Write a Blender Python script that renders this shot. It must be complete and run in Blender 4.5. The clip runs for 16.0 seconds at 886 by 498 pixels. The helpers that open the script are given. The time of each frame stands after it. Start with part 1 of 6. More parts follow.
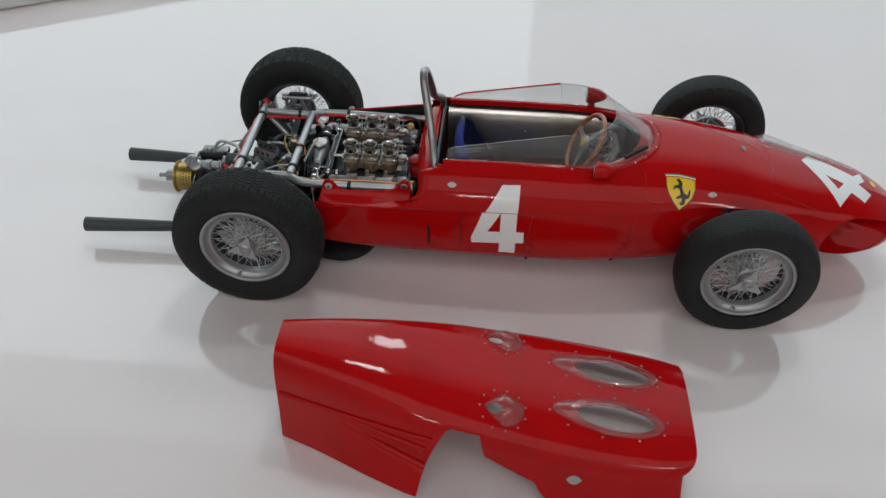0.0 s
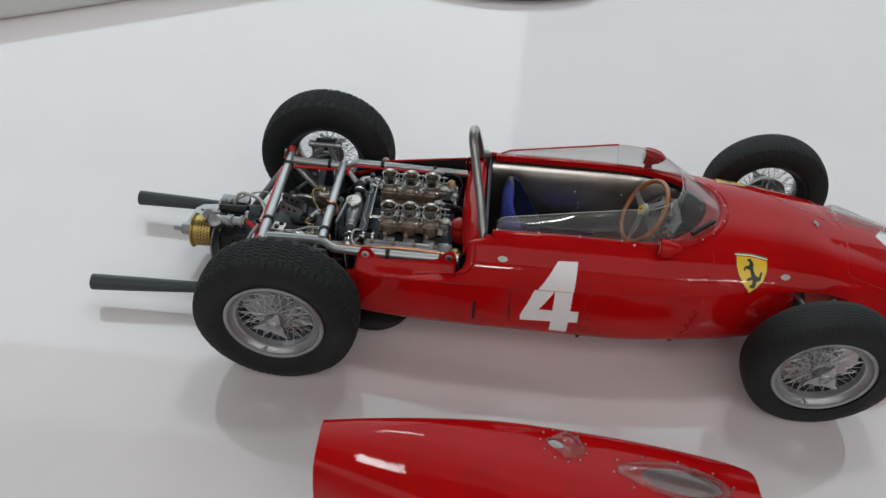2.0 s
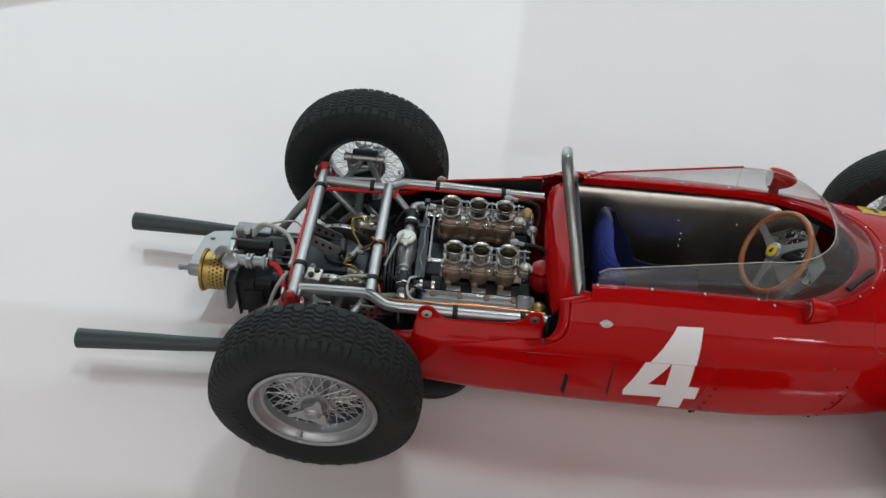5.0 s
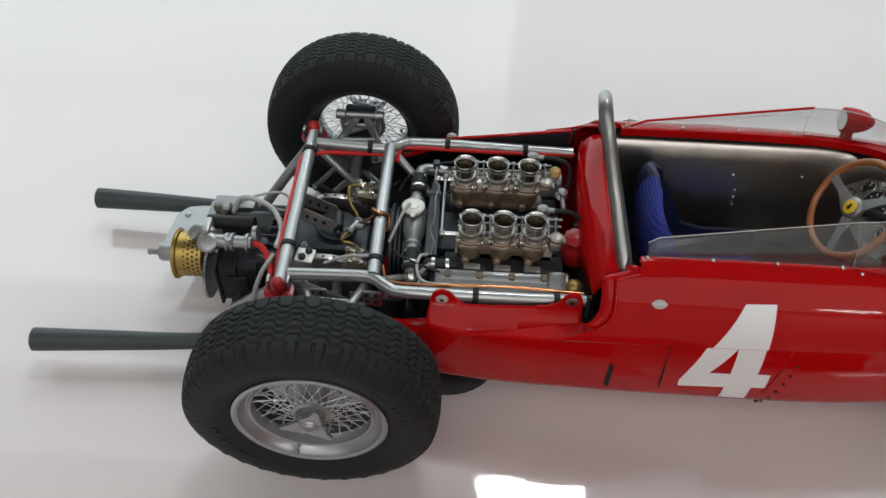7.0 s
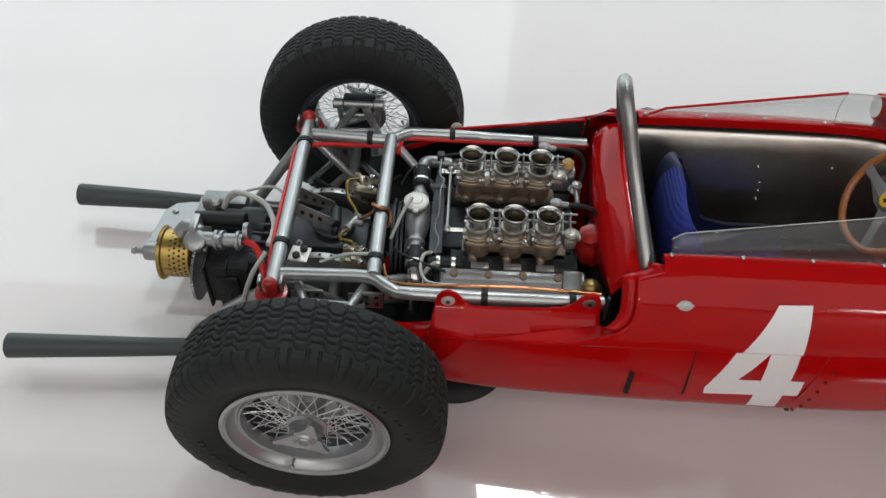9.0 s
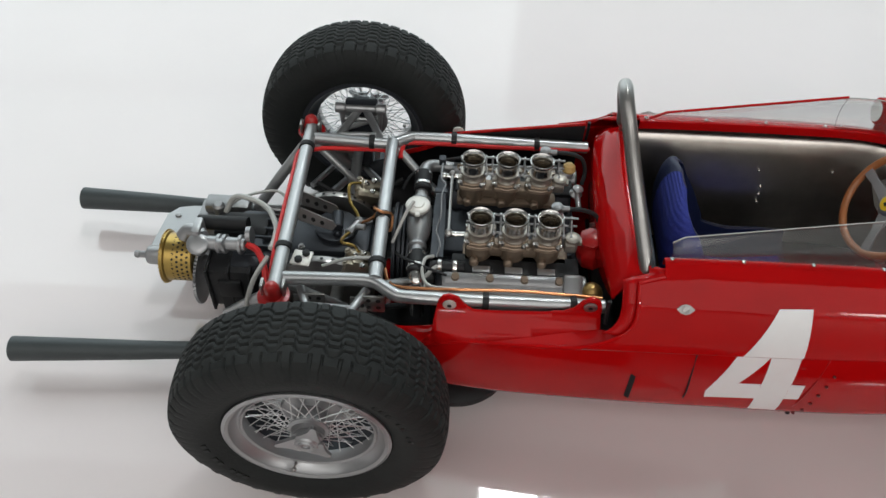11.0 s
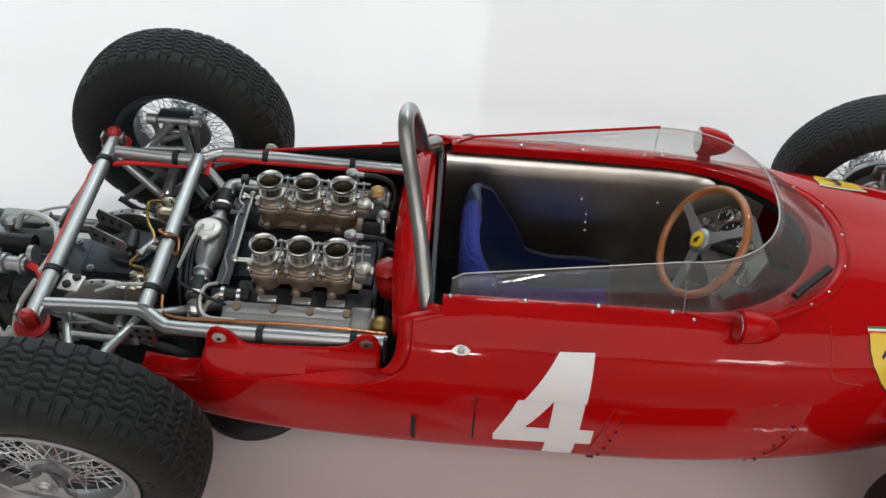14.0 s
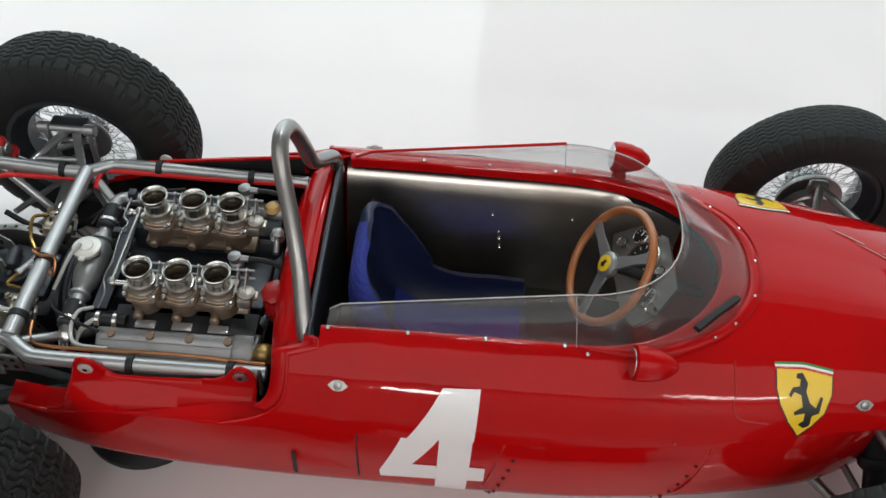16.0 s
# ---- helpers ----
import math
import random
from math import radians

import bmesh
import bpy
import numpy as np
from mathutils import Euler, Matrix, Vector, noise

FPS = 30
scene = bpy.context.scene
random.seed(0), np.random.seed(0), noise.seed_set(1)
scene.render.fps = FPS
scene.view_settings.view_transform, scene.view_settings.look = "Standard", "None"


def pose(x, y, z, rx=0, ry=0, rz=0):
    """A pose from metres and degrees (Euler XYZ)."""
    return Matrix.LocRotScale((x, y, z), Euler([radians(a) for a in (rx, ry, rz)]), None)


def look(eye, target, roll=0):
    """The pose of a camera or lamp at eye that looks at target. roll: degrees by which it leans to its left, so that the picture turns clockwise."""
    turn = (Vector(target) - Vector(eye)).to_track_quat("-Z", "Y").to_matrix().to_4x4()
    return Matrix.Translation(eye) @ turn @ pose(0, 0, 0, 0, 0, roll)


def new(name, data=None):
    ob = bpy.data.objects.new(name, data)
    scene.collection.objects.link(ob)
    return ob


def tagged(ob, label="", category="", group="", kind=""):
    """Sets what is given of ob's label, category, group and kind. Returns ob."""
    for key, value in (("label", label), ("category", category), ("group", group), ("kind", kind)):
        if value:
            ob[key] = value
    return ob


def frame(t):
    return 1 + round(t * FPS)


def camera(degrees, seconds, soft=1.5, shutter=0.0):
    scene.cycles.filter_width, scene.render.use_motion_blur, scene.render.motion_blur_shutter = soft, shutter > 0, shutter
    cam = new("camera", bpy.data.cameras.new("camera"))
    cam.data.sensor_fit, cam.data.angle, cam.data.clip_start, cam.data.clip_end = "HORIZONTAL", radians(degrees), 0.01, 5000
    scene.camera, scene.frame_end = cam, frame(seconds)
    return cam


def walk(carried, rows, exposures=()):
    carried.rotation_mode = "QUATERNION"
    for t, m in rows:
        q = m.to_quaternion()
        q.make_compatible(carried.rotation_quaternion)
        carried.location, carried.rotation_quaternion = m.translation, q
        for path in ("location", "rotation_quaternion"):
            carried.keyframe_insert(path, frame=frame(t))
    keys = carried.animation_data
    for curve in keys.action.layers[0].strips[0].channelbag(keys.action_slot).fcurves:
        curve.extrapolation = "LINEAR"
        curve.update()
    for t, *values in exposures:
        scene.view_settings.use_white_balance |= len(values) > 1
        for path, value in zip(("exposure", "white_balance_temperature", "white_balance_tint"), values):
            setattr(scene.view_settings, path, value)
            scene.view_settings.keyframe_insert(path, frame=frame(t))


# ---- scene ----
cam = camera(57.00, 16.0)
PATH = [
    (0, (0.09106, -0.28861, 0.23704), (0.07677, -0.06318, 0.03961), 1.238),
    (0.5, (0.08642, -0.28076, 0.23798), (0.07666, -0.05545, 0.04015), 2.840),
    (1, (0.07639, -0.26842, 0.24010), (0.06791, -0.04406, 0.04113), 3.196),
    (1.5, (0.07024, -0.25858, 0.24211), (0.06112, -0.03563, 0.04158), 3.439),
    (2, (0.06289, -0.24693, 0.24208), (0.05607, -0.02429, 0.04112), 4.018),
    (2.5, (0.05748, -0.24110, 0.24025), (0.05099, -0.01838, 0.03937), 4.108),
    (3, (0.05334, -0.22790, 0.23641), (0.04924, -0.00986, 0.03040), 4.810),
    (3.5, (0.04737, -0.21405, 0.23551), (0.04413, 0.00094, 0.02631), 5.205),
    (4, (0.03975, -0.20287, 0.23380), (0.03816, 0.01277, 0.02525), 5.630),
    (6.3, (0.03110, -0.15356, 0.19818), (0.02786, 0.04540, -0.02633), 2.915),
    (6.5, (0.03090, -0.15194, 0.19673), (0.02797, 0.04681, -0.02796), 2.798),
    (7, (0.02939, -0.14839, 0.19311), (0.02664, 0.04976, -0.03212), 2.511),
    (7.5, (0.02764, -0.14331, 0.18882), (0.02488, 0.05445, -0.03675), 2.146),
    (8, (0.02788, -0.14156, 0.18545), (0.02420, 0.05663, -0.03972), 2.160),
    (8.5, (0.02830, -0.13926, 0.18236), (0.02433, 0.05862, -0.04309), 1.995),
    (9, (0.02775, -0.13905, 0.18128), (0.02534, 0.05932, -0.04376), 2.393),
    (11.5, (0.02822, -0.13922, 0.18221), (0.02462, 0.05967, -0.04236), 2.178),
    (12, (0.03345, -0.13871, 0.18202), (0.02954, 0.06019, -0.04254), 2.561),
    (12.5, (0.04680, -0.13724, 0.18650), (0.04577, 0.06304, -0.03686), 2.921),
    (13, (0.05551, -0.13520, 0.18446), (0.05623, 0.06538, -0.03863), 3.821),
    (13.5, (0.06265, -0.13008, 0.18136), (0.06497, 0.06832, -0.04365), 4.753),
    (14, (0.07019, -0.12473, 0.18107), (0.07477, 0.07341, -0.04414), 5.300),
    (14.5, (0.07560, -0.12041, 0.17754), (0.08096, 0.07851, -0.04697), 5.883),
    (15, (0.08198, -0.11571, 0.17930), (0.08870, 0.08035, -0.04767), 6.064),
    (15.5, (0.08780, -0.11288, 0.17971), (0.09243, 0.08200, -0.04832), 5.821),
    (16, (0.09288, -0.10984, 0.18038), (0.09765, 0.08306, -0.04933), 5.745),
]
walk(cam, [(t, look(eye, target, roll)) for t, eye, target, roll in PATH],
     exposures=[(t, stops, 6240 if t < 5 else 6360, 9) for t, stops in ((0, -0.34), (2.5, -0.28), (4, -0.22), (6.5, -0.09), (9, 0.0), (12.5, 0.09), (16, 0.18))])

# ---- world and light: a plain bright workroom with ceiling panels ----
world = bpy.data.worlds.new("room_air")
scene.world = world
world.use_nodes = True
bg = world.node_tree.nodes["Background"]
bg.inputs[0].default_value = (0.78, 0.84, 0.9, 1)
bg.inputs[1].default_value = 0.3


def area_lamp(name, eye, target, sx, sy, power, colour):
    lamp = bpy.data.lights.new(name, "AREA")
    lamp.shape, lamp.size, lamp.size_y, lamp.energy, lamp.color = "RECTANGLE", sx, sy, power, colour
    ob = new(name, lamp)
    ob.matrix_world = look(eye, target)
    return ob



# ---- materials ----
def material(name, colour, rough=0.5, metal=0.0, coat=0.0, vary=0.08, grain=300.0, bump=0.0, bump_scale=800.0, spec=0.5, ior=1.5,
             stain=None, stain_scale=40.0, stain_amount=0.0):
    """A procedural surface: base colour varied at two scales, roughness varied, fine relief."""
    m = bpy.data.materials.new(name)
    m.use_nodes = True
    nt = m.node_tree
    n, l = nt.nodes, nt.links
    p = n["Principled BSDF"]
    p.inputs["Metallic"].default_value = metal
    p.inputs["Specular IOR Level"].default_value = spec
    p.inputs["IOR"].default_value = ior
    if coat:
        p.inputs["Coat Weight"].default_value = coat
        p.inputs["Coat Roughness"].default_value = 0.04
    tc = n.new("ShaderNodeTexCoord")
    big = n.new("ShaderNodeTexNoise")
    big.inputs["Scale"].default_value, big.inputs["Detail"].default_value = stain_scale, 4
    fine = n.new("ShaderNodeTexNoise")
    fine.inputs["Scale"].default_value, fine.inputs["Detail"].default_value = grain, 5
    for t in (big, fine):
        l.new(tc.outputs["Object"], t.inputs["Vector"])
    mix = n.new("ShaderNodeMix")
    mix.data_type = "RGBA"
    lo = tuple(c * (1 - vary) for c in colour)
    hi = tuple(min(1, c * (1 + vary)) for c in colour)
    mix.inputs[6].default_value, mix.inputs[7].default_value = (*lo, 1), (*hi, 1)
    l.new(fine.outputs["Fac"], mix.inputs[0])
    out = mix.outputs[2]
    if stain:
        ramp = n.new("ShaderNodeMapRange")
        ramp.inputs[1].default_value, ramp.inputs[2].default_value = 0.48, 0.72
        ramp.inputs[3].default_value, ramp.inputs[4].default_value = 0.0, stain_amount
        l.new(big.outputs["Fac"], ramp.inputs[0])
        mx = n.new("ShaderNodeMix")
        mx.data_type = "RGBA"
        mx.inputs[7].default_value = (*stain, 1)
        l.new(ramp.outputs[0], mx.inputs[0])
        l.new(out, mx.inputs[6])
        out = mx.outputs[2]
    l.new(out, p.inputs["Base Color"])
    rr = n.new("ShaderNodeMapRange")
    rr.inputs[3].default_value, rr.inputs[4].default_value = max(0.0, rough * 0.8), min(1.0, rough * 1.25)
    l.new(big.outputs["Fac"], rr.inputs[0])
    l.new(rr.outputs[0], p.inputs["Roughness"])
    if bump:
        b = n.new("ShaderNodeBump")
        b.inputs["Strength"].default_value, b.inputs["Distance"].default_value = bump, 0.0003
        nz = n.new("ShaderNodeTexNoise")
        nz.inputs["Scale"].default_value, nz.inputs["Detail"].default_value = bump_scale, 3
        l.new(tc.outputs["Object"], nz.inputs["Vector"])
        l.new(nz.outputs["Fac"], b.inputs["Height"])
        l.new(b.outputs["Normal"], p.inputs["Normal"])
    return m


def clear_material(name, tint=(0.97, 0.98, 0.98), rough=0.02):
    """Thin clear plastic: light passes straight on, with gloss at a slant."""
    m = bpy.data.materials.new(name)
    m.use_nodes = True
    n, l = m.node_tree.nodes, m.node_tree.links
    n.remove(n["Principled BSDF"])
    tr = n.new("ShaderNodeBsdfTransparent")
    tr.inputs[0].default_value = (*tint, 1)
    gl = n.new("ShaderNodeBsdfGlossy")
    gl.inputs["Roughness"].default_value = rough
    lw = n.new("ShaderNodeLayerWeight")
    lw.inputs[0].default_value = 0.5
    pw = n.new("ShaderNodeMath")
    pw.operation = "POWER"
    pw.inputs[1].default_value = 2.6
    l.new(lw.outputs["Facing"], pw.inputs[0])
    fr = n.new("ShaderNodeMapRange")
    fr.inputs[3].default_value, fr.inputs[4].default_value = 0.045, 0.4
    l.new(pw.outputs[0], fr.inputs[0])
    mx = n.new("ShaderNodeMixShader")
    l.new(fr.outputs[0], mx.inputs[0])
    l.new(tr.outputs[0], mx.inputs[1])
    l.new(gl.outputs[0], mx.inputs[2])
    # a light haze: scuffs, and pale reflections put in as diffuse white
    df = n.new("ShaderNodeBsdfDiffuse")
    nz = n.new("ShaderNodeTexNoise")
    nz.inputs["Scale"].default_value, nz.inputs["Detail"].default_value = 90, 4
    hz = n.new("ShaderNodeMapRange")
    hz.inputs[3].default_value, hz.inputs[4].default_value = 0.006, 0.045
    l.new(nz.outputs["Fac"], hz.inputs[0])
    m2 = n.new("ShaderNodeMixShader")
    l.new(hz.outputs[0], m2.inputs[0])
    l.new(mx.outputs[0], m2.inputs[1])
    l.new(df.outputs[0], m2.inputs[2])
    l.new(m2.outputs[0], n["Material Output"].inputs[0])
    return m


RED = material("red_paint", (0.415, 0.003, 0.0038), 0.045, spec=0.2, vary=0.04, grain=120, bump=0.36, bump_scale=120,
               stain=(0.27, 0.004, 0.005), stain_scale=45, stain_amount=0.5)
RED_CAP = material("red_enamel", (0.36, 0.008, 0.008), 0.3, coat=0.15, vary=0.08, bump=0.08)
RED_WIRE = material("red_wire", (0.55, 0.015, 0.015), 0.4)
WHITE_DECAL = material("white_decal", (0.80, 0.79, 0.79), 0.3, vary=0.03, coat=0.3)
YELLOW = material("yellow_decal", (0.80, 0.52, 0.02), 0.3, vary=0.04, coat=0.3)
BLACK_DECAL = material("black_decal", (0.012, 0.012, 0.012), 0.35)
GREEN_DECAL = material("green_decal", (0.03, 0.22, 0.06), 0.4)
RED_DECAL = material("red_decal", (0.5, 0.02, 0.02), 0.4)
RUBBER = material("tyre_rubber", (0.014, 0.0155, 0.0152), 0.6, spec=0.22, vary=0.25, grain=900, bump=0.25, bump_scale=1500,
                  stain=(0.03, 0.032, 0.031), stain_scale=60, stain_amount=0.6)
ALLOY = material("painted_silver", (0.37, 0.37, 0.375), 0.36, metal=0.75, vary=0.06, bump=0.05)
FRAME = material("silver_frame_paint", (0.40, 0.405, 0.41), 0.3, metal=0.75, vary=0.08, bump=0.06, stain=(0.3, 0.3, 0.3), stain_amount=0.4)
STEEL = material("worn_steel", (0.33, 0.32, 0.31), 0.32, metal=0.9, vary=0.15, bump=0.1, stain=(0.2, 0.19, 0.18), stain_amount=0.5)
CHROME = material("polished_metal", (0.60, 0.59, 0.57), 0.2, metal=1.0, vary=0.03)
SPOKE = material("spoke_wire", (0.62, 0.62, 0.62), 0.3, metal=0.8, vary=0.05)
CAST = material("cast_carburettor", (0.22, 0.165, 0.12), 0.4, metal=0.5, vary=0.12, bump=0.15, stain=(0.2, 0.15, 0.11), stain_scale=120, stain_amount=0.6)
NECK = material("cast_neck_grey", (0.40, 0.37, 0.33), 0.34, metal=0.8, vary=0.12, bump=0.15, stain=(0.26, 0.22, 0.18), stain_scale=150, stain_amount=0.6)
TAN = material("tan_flange", (0.38, 0.29, 0.215), 0.38, metal=0.5, vary=0.12, bump=0.15, stain=(0.25, 0.18, 0.13), stain_scale=150, stain_amount=0.6)
CALIPER = material("caliper_bronze_grey", (0.36, 0.32, 0.25), 0.32, metal=0.85, vary=0.15, bump=0.2, stain=(0.2, 0.16, 0.11), stain_scale=140, stain_amount=0.6)
CASTG = material("cast_grey", (0.28, 0.28, 0.285), 0.38, metal=0.8, vary=0.15, bump=0.2, stain=(0.17, 0.16, 0.15), stain_scale=100, stain_amount=0.5)
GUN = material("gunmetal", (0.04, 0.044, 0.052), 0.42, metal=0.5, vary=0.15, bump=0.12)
BLACK = material("black_satin", (0.011, 0.011, 0.012), 0.5, spec=0.3, vary=0.2, bump=0.08)
EXHAUST = material("exhaust_grey", (0.05, 0.058, 0.06), 0.5, metal=0.3, vary=0.12, bump=0.08)
BRASS = material("brass", (0.44, 0.30, 0.09), 0.28, metal=0.9, vary=0.08)
BRONZE = material("bronze_wire", (0.38, 0.25, 0.09), 0.35, metal=0.8, vary=0.1)
COPPER = material("copper_pipe", (0.50, 0.22, 0.10), 0.32, metal=0.9, vary=0.08)
CLEARHOSE = material("clear_hose", (0.42, 0.42, 0.40), 0.25, vary=0.05)
BLUE = material("blue_cloth", (0.019, 0.03, 0.225), 0.85, vary=0.3, grain=1400, bump=0.5, bump_scale=2500)
BLUE_DARK = material("navy_leathercloth", (0.006, 0.011, 0.045), 0.5, vary=0.15, grain=900, bump=0.15)
WOOD = material("varnished_wood", (0.36, 0.12, 0.035), 0.3, coat=0.5, vary=0.15, grain=500)
LINING = material("cockpit_sheet", (0.70, 0.65, 0.60), 0.33, metal=1.0, vary=0.12, stain=(0.4, 0.36, 0.32), stain_scale=50, stain_amount=0.6)
WASHER = material("pale_washer", (0.62, 0.60, 0.56), 0.4, metal=0.3, vary=0.06)
DASH = material("dash_grey", (0.24, 0.235, 0.225), 0.36, metal=0.8, vary=0.12, bump=0.08)
RED_DARK = material("dark_red_rivet", (0.10, 0.003, 0.003), 0.35, vary=0.1)
THROAT = material("warm_metal_throat", (0.26, 0.22, 0.17), 0.25, metal=0.9, vary=0.15)
CORK = material("ochre_cap", (0.5, 0.33, 0.12), 0.5, vary=0.1)
SCREEN = clear_material("clear_acetate", (0.93, 0.935, 0.93), 0.03)
TABLE = material("white_lacquer", (0.75, 0.682, 0.677), 0.035, vary=0.012, grain=60, stain=(0.71, 0.642, 0.637), stain_scale=9, stain_amount=0.6, spec=0.5, ior=1.93, bump=0.04, bump_scale=200)
BOARD = material("white_board", (0.68, 0.68, 0.67), 0.8, vary=0.02, grain=20, bump=0.05)
WALLP = material("grey_wall", (0.3, 0.295, 0.29), 0.8, vary=0.04, grain=20, bump=0.05)
# for the unseen south wall, lightened so that it acts as a reflector
PALE = material("pale_wall", (0.68, 0.65, 0.62), 0.8, vary=0.04, grain=20, bump=0.05)
SCUFF = material("scuffed_paint", (0.48, 0.16, 0.15), 0.4, vary=0.4, grain=900, spec=0.3)
CEIL = material("ceiling_paint", (0.24, 0.235, 0.23), 0.9, vary=0.02, grain=20)

# ---- mesh helpers; lengths here are millimetres of the scale model ----
MM = 0.001


def part(name, bm, mat, parent=None, label="", smooth=True, at=None):
    """Links a bmesh (in mm) as one mesh object; normals outward."""
    bmesh.ops.recalc_face_normals(bm, faces=bm.faces)
    bm.transform(Matrix.Scale(MM, 4))
    me = bpy.data.meshes.new(name)
    bm.to_mesh(me)
    bm.free()
    return link(name, me, mat, parent, label, smooth, at)


def link(name, me, mat, parent=None, label="", smooth=True, at=None):
    if mat and not me.materials:
        me.materials.append(mat)
    if smooth:
        me.shade_smooth()
        me.set_sharp_from_angle(angle=radians(38))
    ob = new(name, me)
    if parent:
        ob.parent = parent
    if at is not None:
        ob.matrix_basis = at
    if label:
        ob["label"] = label
    return ob


def mm(x, y, z, rx=0, ry=0, rz=0):
    return pose(x * MM, y * MM, z * MM, rx, ry, rz)


def grid_faces(bm, rows, close=False, cap=False):
    """Faces between rows of points of equal length. close: joins each row's ends."""
    vs = [[bm.verts.new(p) for p in r] for r in rows]
    n = len(rows[0])
    for a, b in zip(vs, vs[1:]):
        for i in range(n if close else n - 1):
            j = (i + 1) % n
            bm.faces.new((a[i], a[j], b[j], b[i]))
    if cap:
        bm.faces.new(list(reversed(vs[0])))
        bm.faces.new(vs[-1])
    return vs


def smooth_path(pts, steps=6):
    """Catmull-Rom through the points."""
    P = [Vector(p) for p in pts]
    if len(P) < 3:
        return P
    P = [2 * P[0] - P[1]] + P + [2 * P[-1] - P[-2]]
    out = []
    for i in range(1, len(P) - 2):
        a, b, c, d = P[i - 1:i + 3]
        for k in range(steps):
            t = k / steps
            out.append(0.5 * (2 * b + (c - a) * t + (2 * a - 5 * b + 4 * c - d) * t * t + (3 * b - a - 3 * c + d) * t ** 3))
    return out + [P[-2]]


def tube(bm, pts, r, seg=10, steps=5, round_path=True):
    """A round tube along a path."""
    path = smooth_path(pts, steps) if round_path else [Vector(p) for p in pts]
    rows, side = [], None
    for i, p in enumerate(path):
        d = (path[min(i + 1, len(path) - 1)] - path[max(i - 1, 0)]).normalized()
        if side is None:
            side = d.orthogonal().normalized()
        side = (side - d * side.dot(d)).normalized()
        up = d.cross(side)
        rr = r[min(i, len(r) - 1)] if isinstance(r, (list, tuple)) else r
        rows.append([p + rr * (math.cos(a) * side + math.sin(a) * up) for a in (2 * math.pi * k / seg for k in range(seg))])
    grid_faces(bm, rows, close=True, cap=True)
    return bm


def lathe(bm, profile, base=(0, 0, 0), axis=(0, 0, 1), seg=24, close=False, turn=0.0):
    """Turns (radius, height) pairs about an axis through base."""
    q = Vector((0, 0, 1)).rotation_difference(Vector(axis)).to_matrix()
    b = Vector(base)
    rows = []
    for r, h in profile:
        r = max(r, 0.001)
        rows.append([b + q @ Vector((r * math.cos(turn + 2 * math.pi * k / seg), r * math.sin(turn + 2 * math.pi * k / seg), h)) for k in range(seg)])
    if close:
        rows.append(rows[0])
    grid_faces(bm, rows, close=True, cap=not close)
    bmesh.ops.remove_doubles(bm, verts=bm.verts, dist=0.0005)
    return bm


def rod(bm, a, b, r, r2=None, seg=12, bevel=0.0):
    a, b = Vector(a), Vector(b)
    h = (b - a).length
    r2 = r if r2 is None else r2
    prof = [(r, 0), (r2, h)]
    if bevel:
        prof = [(r - bevel, 0), (r, bevel), (r2, h - bevel), (r2 - bevel, h)]
    return lathe(bm, prof, a, (b - a).normalized(), seg)


def block(bm, c, size, bevel=0.3, turn=(0, 0, 0), seg=2):
    """A box with rounded edges."""
    new_bm = bmesh.new()
    bmesh.ops.create_cube(new_bm, size=1.0)
    new_bm.transform(Matrix.Diagonal((*size, 1)))
    if bevel:
        bmesh.ops.bevel(new_bm, geom=list(new_bm.edges), offset=bevel, segments=seg, profile=0.5, affect="EDGES")
    new_bm.transform(pose(*c, *turn))
    return merge(bm, new_bm)


def merge(bm, other):
    me = bpy.data.meshes.new("tmp")
    other.to_mesh(me)
    other.free()
    bm.from_mesh(me)
    bpy.data.meshes.remove(me)
    return bm


def ball(bm, c, r, seg=14, squash=(1, 1, 1)):
    other = bmesh.new()
    bmesh.ops.create_uvsphere(other, u_segments=seg, v_segments=seg // 2 + 2, radius=r)
    other.transform(pose(*c) @ Matrix.Diagonal((*squash, 1)))
    return merge(bm, other)


def plate(bm, outline, thick, m=None, holes=0):
    """A flat plate: outline of (u, v) pairs, thick along w, laid by the matrix m."""
    other = bmesh.new()
    lo = [other.verts.new((u, v, 0)) for u, v in outline]
    hi = [other.verts.new((u, v, thick)) for u, v in outline]
    other.faces.new(list(reversed(lo)))
    other.faces.new(hi)
    n = len(outline)
    for i in range(n):
        j = (i + 1) % n
        other.faces.new((lo[i], lo[j], hi[j], hi[i]))
    if m is not None:
        other.transform(m)
    return merge(bm, other)


def curve_at(table, x):
    """Smooth monotone-ish interpolation in rows of (x, value, value ...)."""
    if x <= table[0][0]:
        return table[0][1:]
    for a in range(len(table) - 1):
        if x <= table[a + 1][0]:
            break
    else:
        return table[-1][1:]
    i0, i1, i2, i3 = max(a - 1, 0), a, a + 1, min(a + 2, len(table) - 1)
    x0, x1, x2, x3 = (table[i][0] for i in (i0, i1, i2, i3))
    t = (x - x1) / (x2 - x1)
    res = []
    for k in range(1, len(table[0])):
        v0, v1, v2, v3 = (table[i][k] for i in (i0, i1, i2, i3))
        m1 = (v2 - v0) / (x2 - x0) * (x2 - x1)
        m2 = (v3 - v1) / (x3 - x1) * (x2 - x1)
        res.append((2 * t ** 3 - 3 * t * t + 1) * v1 + (t ** 3 - 2 * t * t + t) * m1 + (3 * t * t - 2 * t ** 3) * v2 + (t ** 3 - t * t) * m2)
    return res


def empty(name, x=0, y=0, z=0):
    ob = new(name)
    ob.empty_display_size = 0.01
    ob.location = (x * MM, y * MM, z * MM)
    return ob

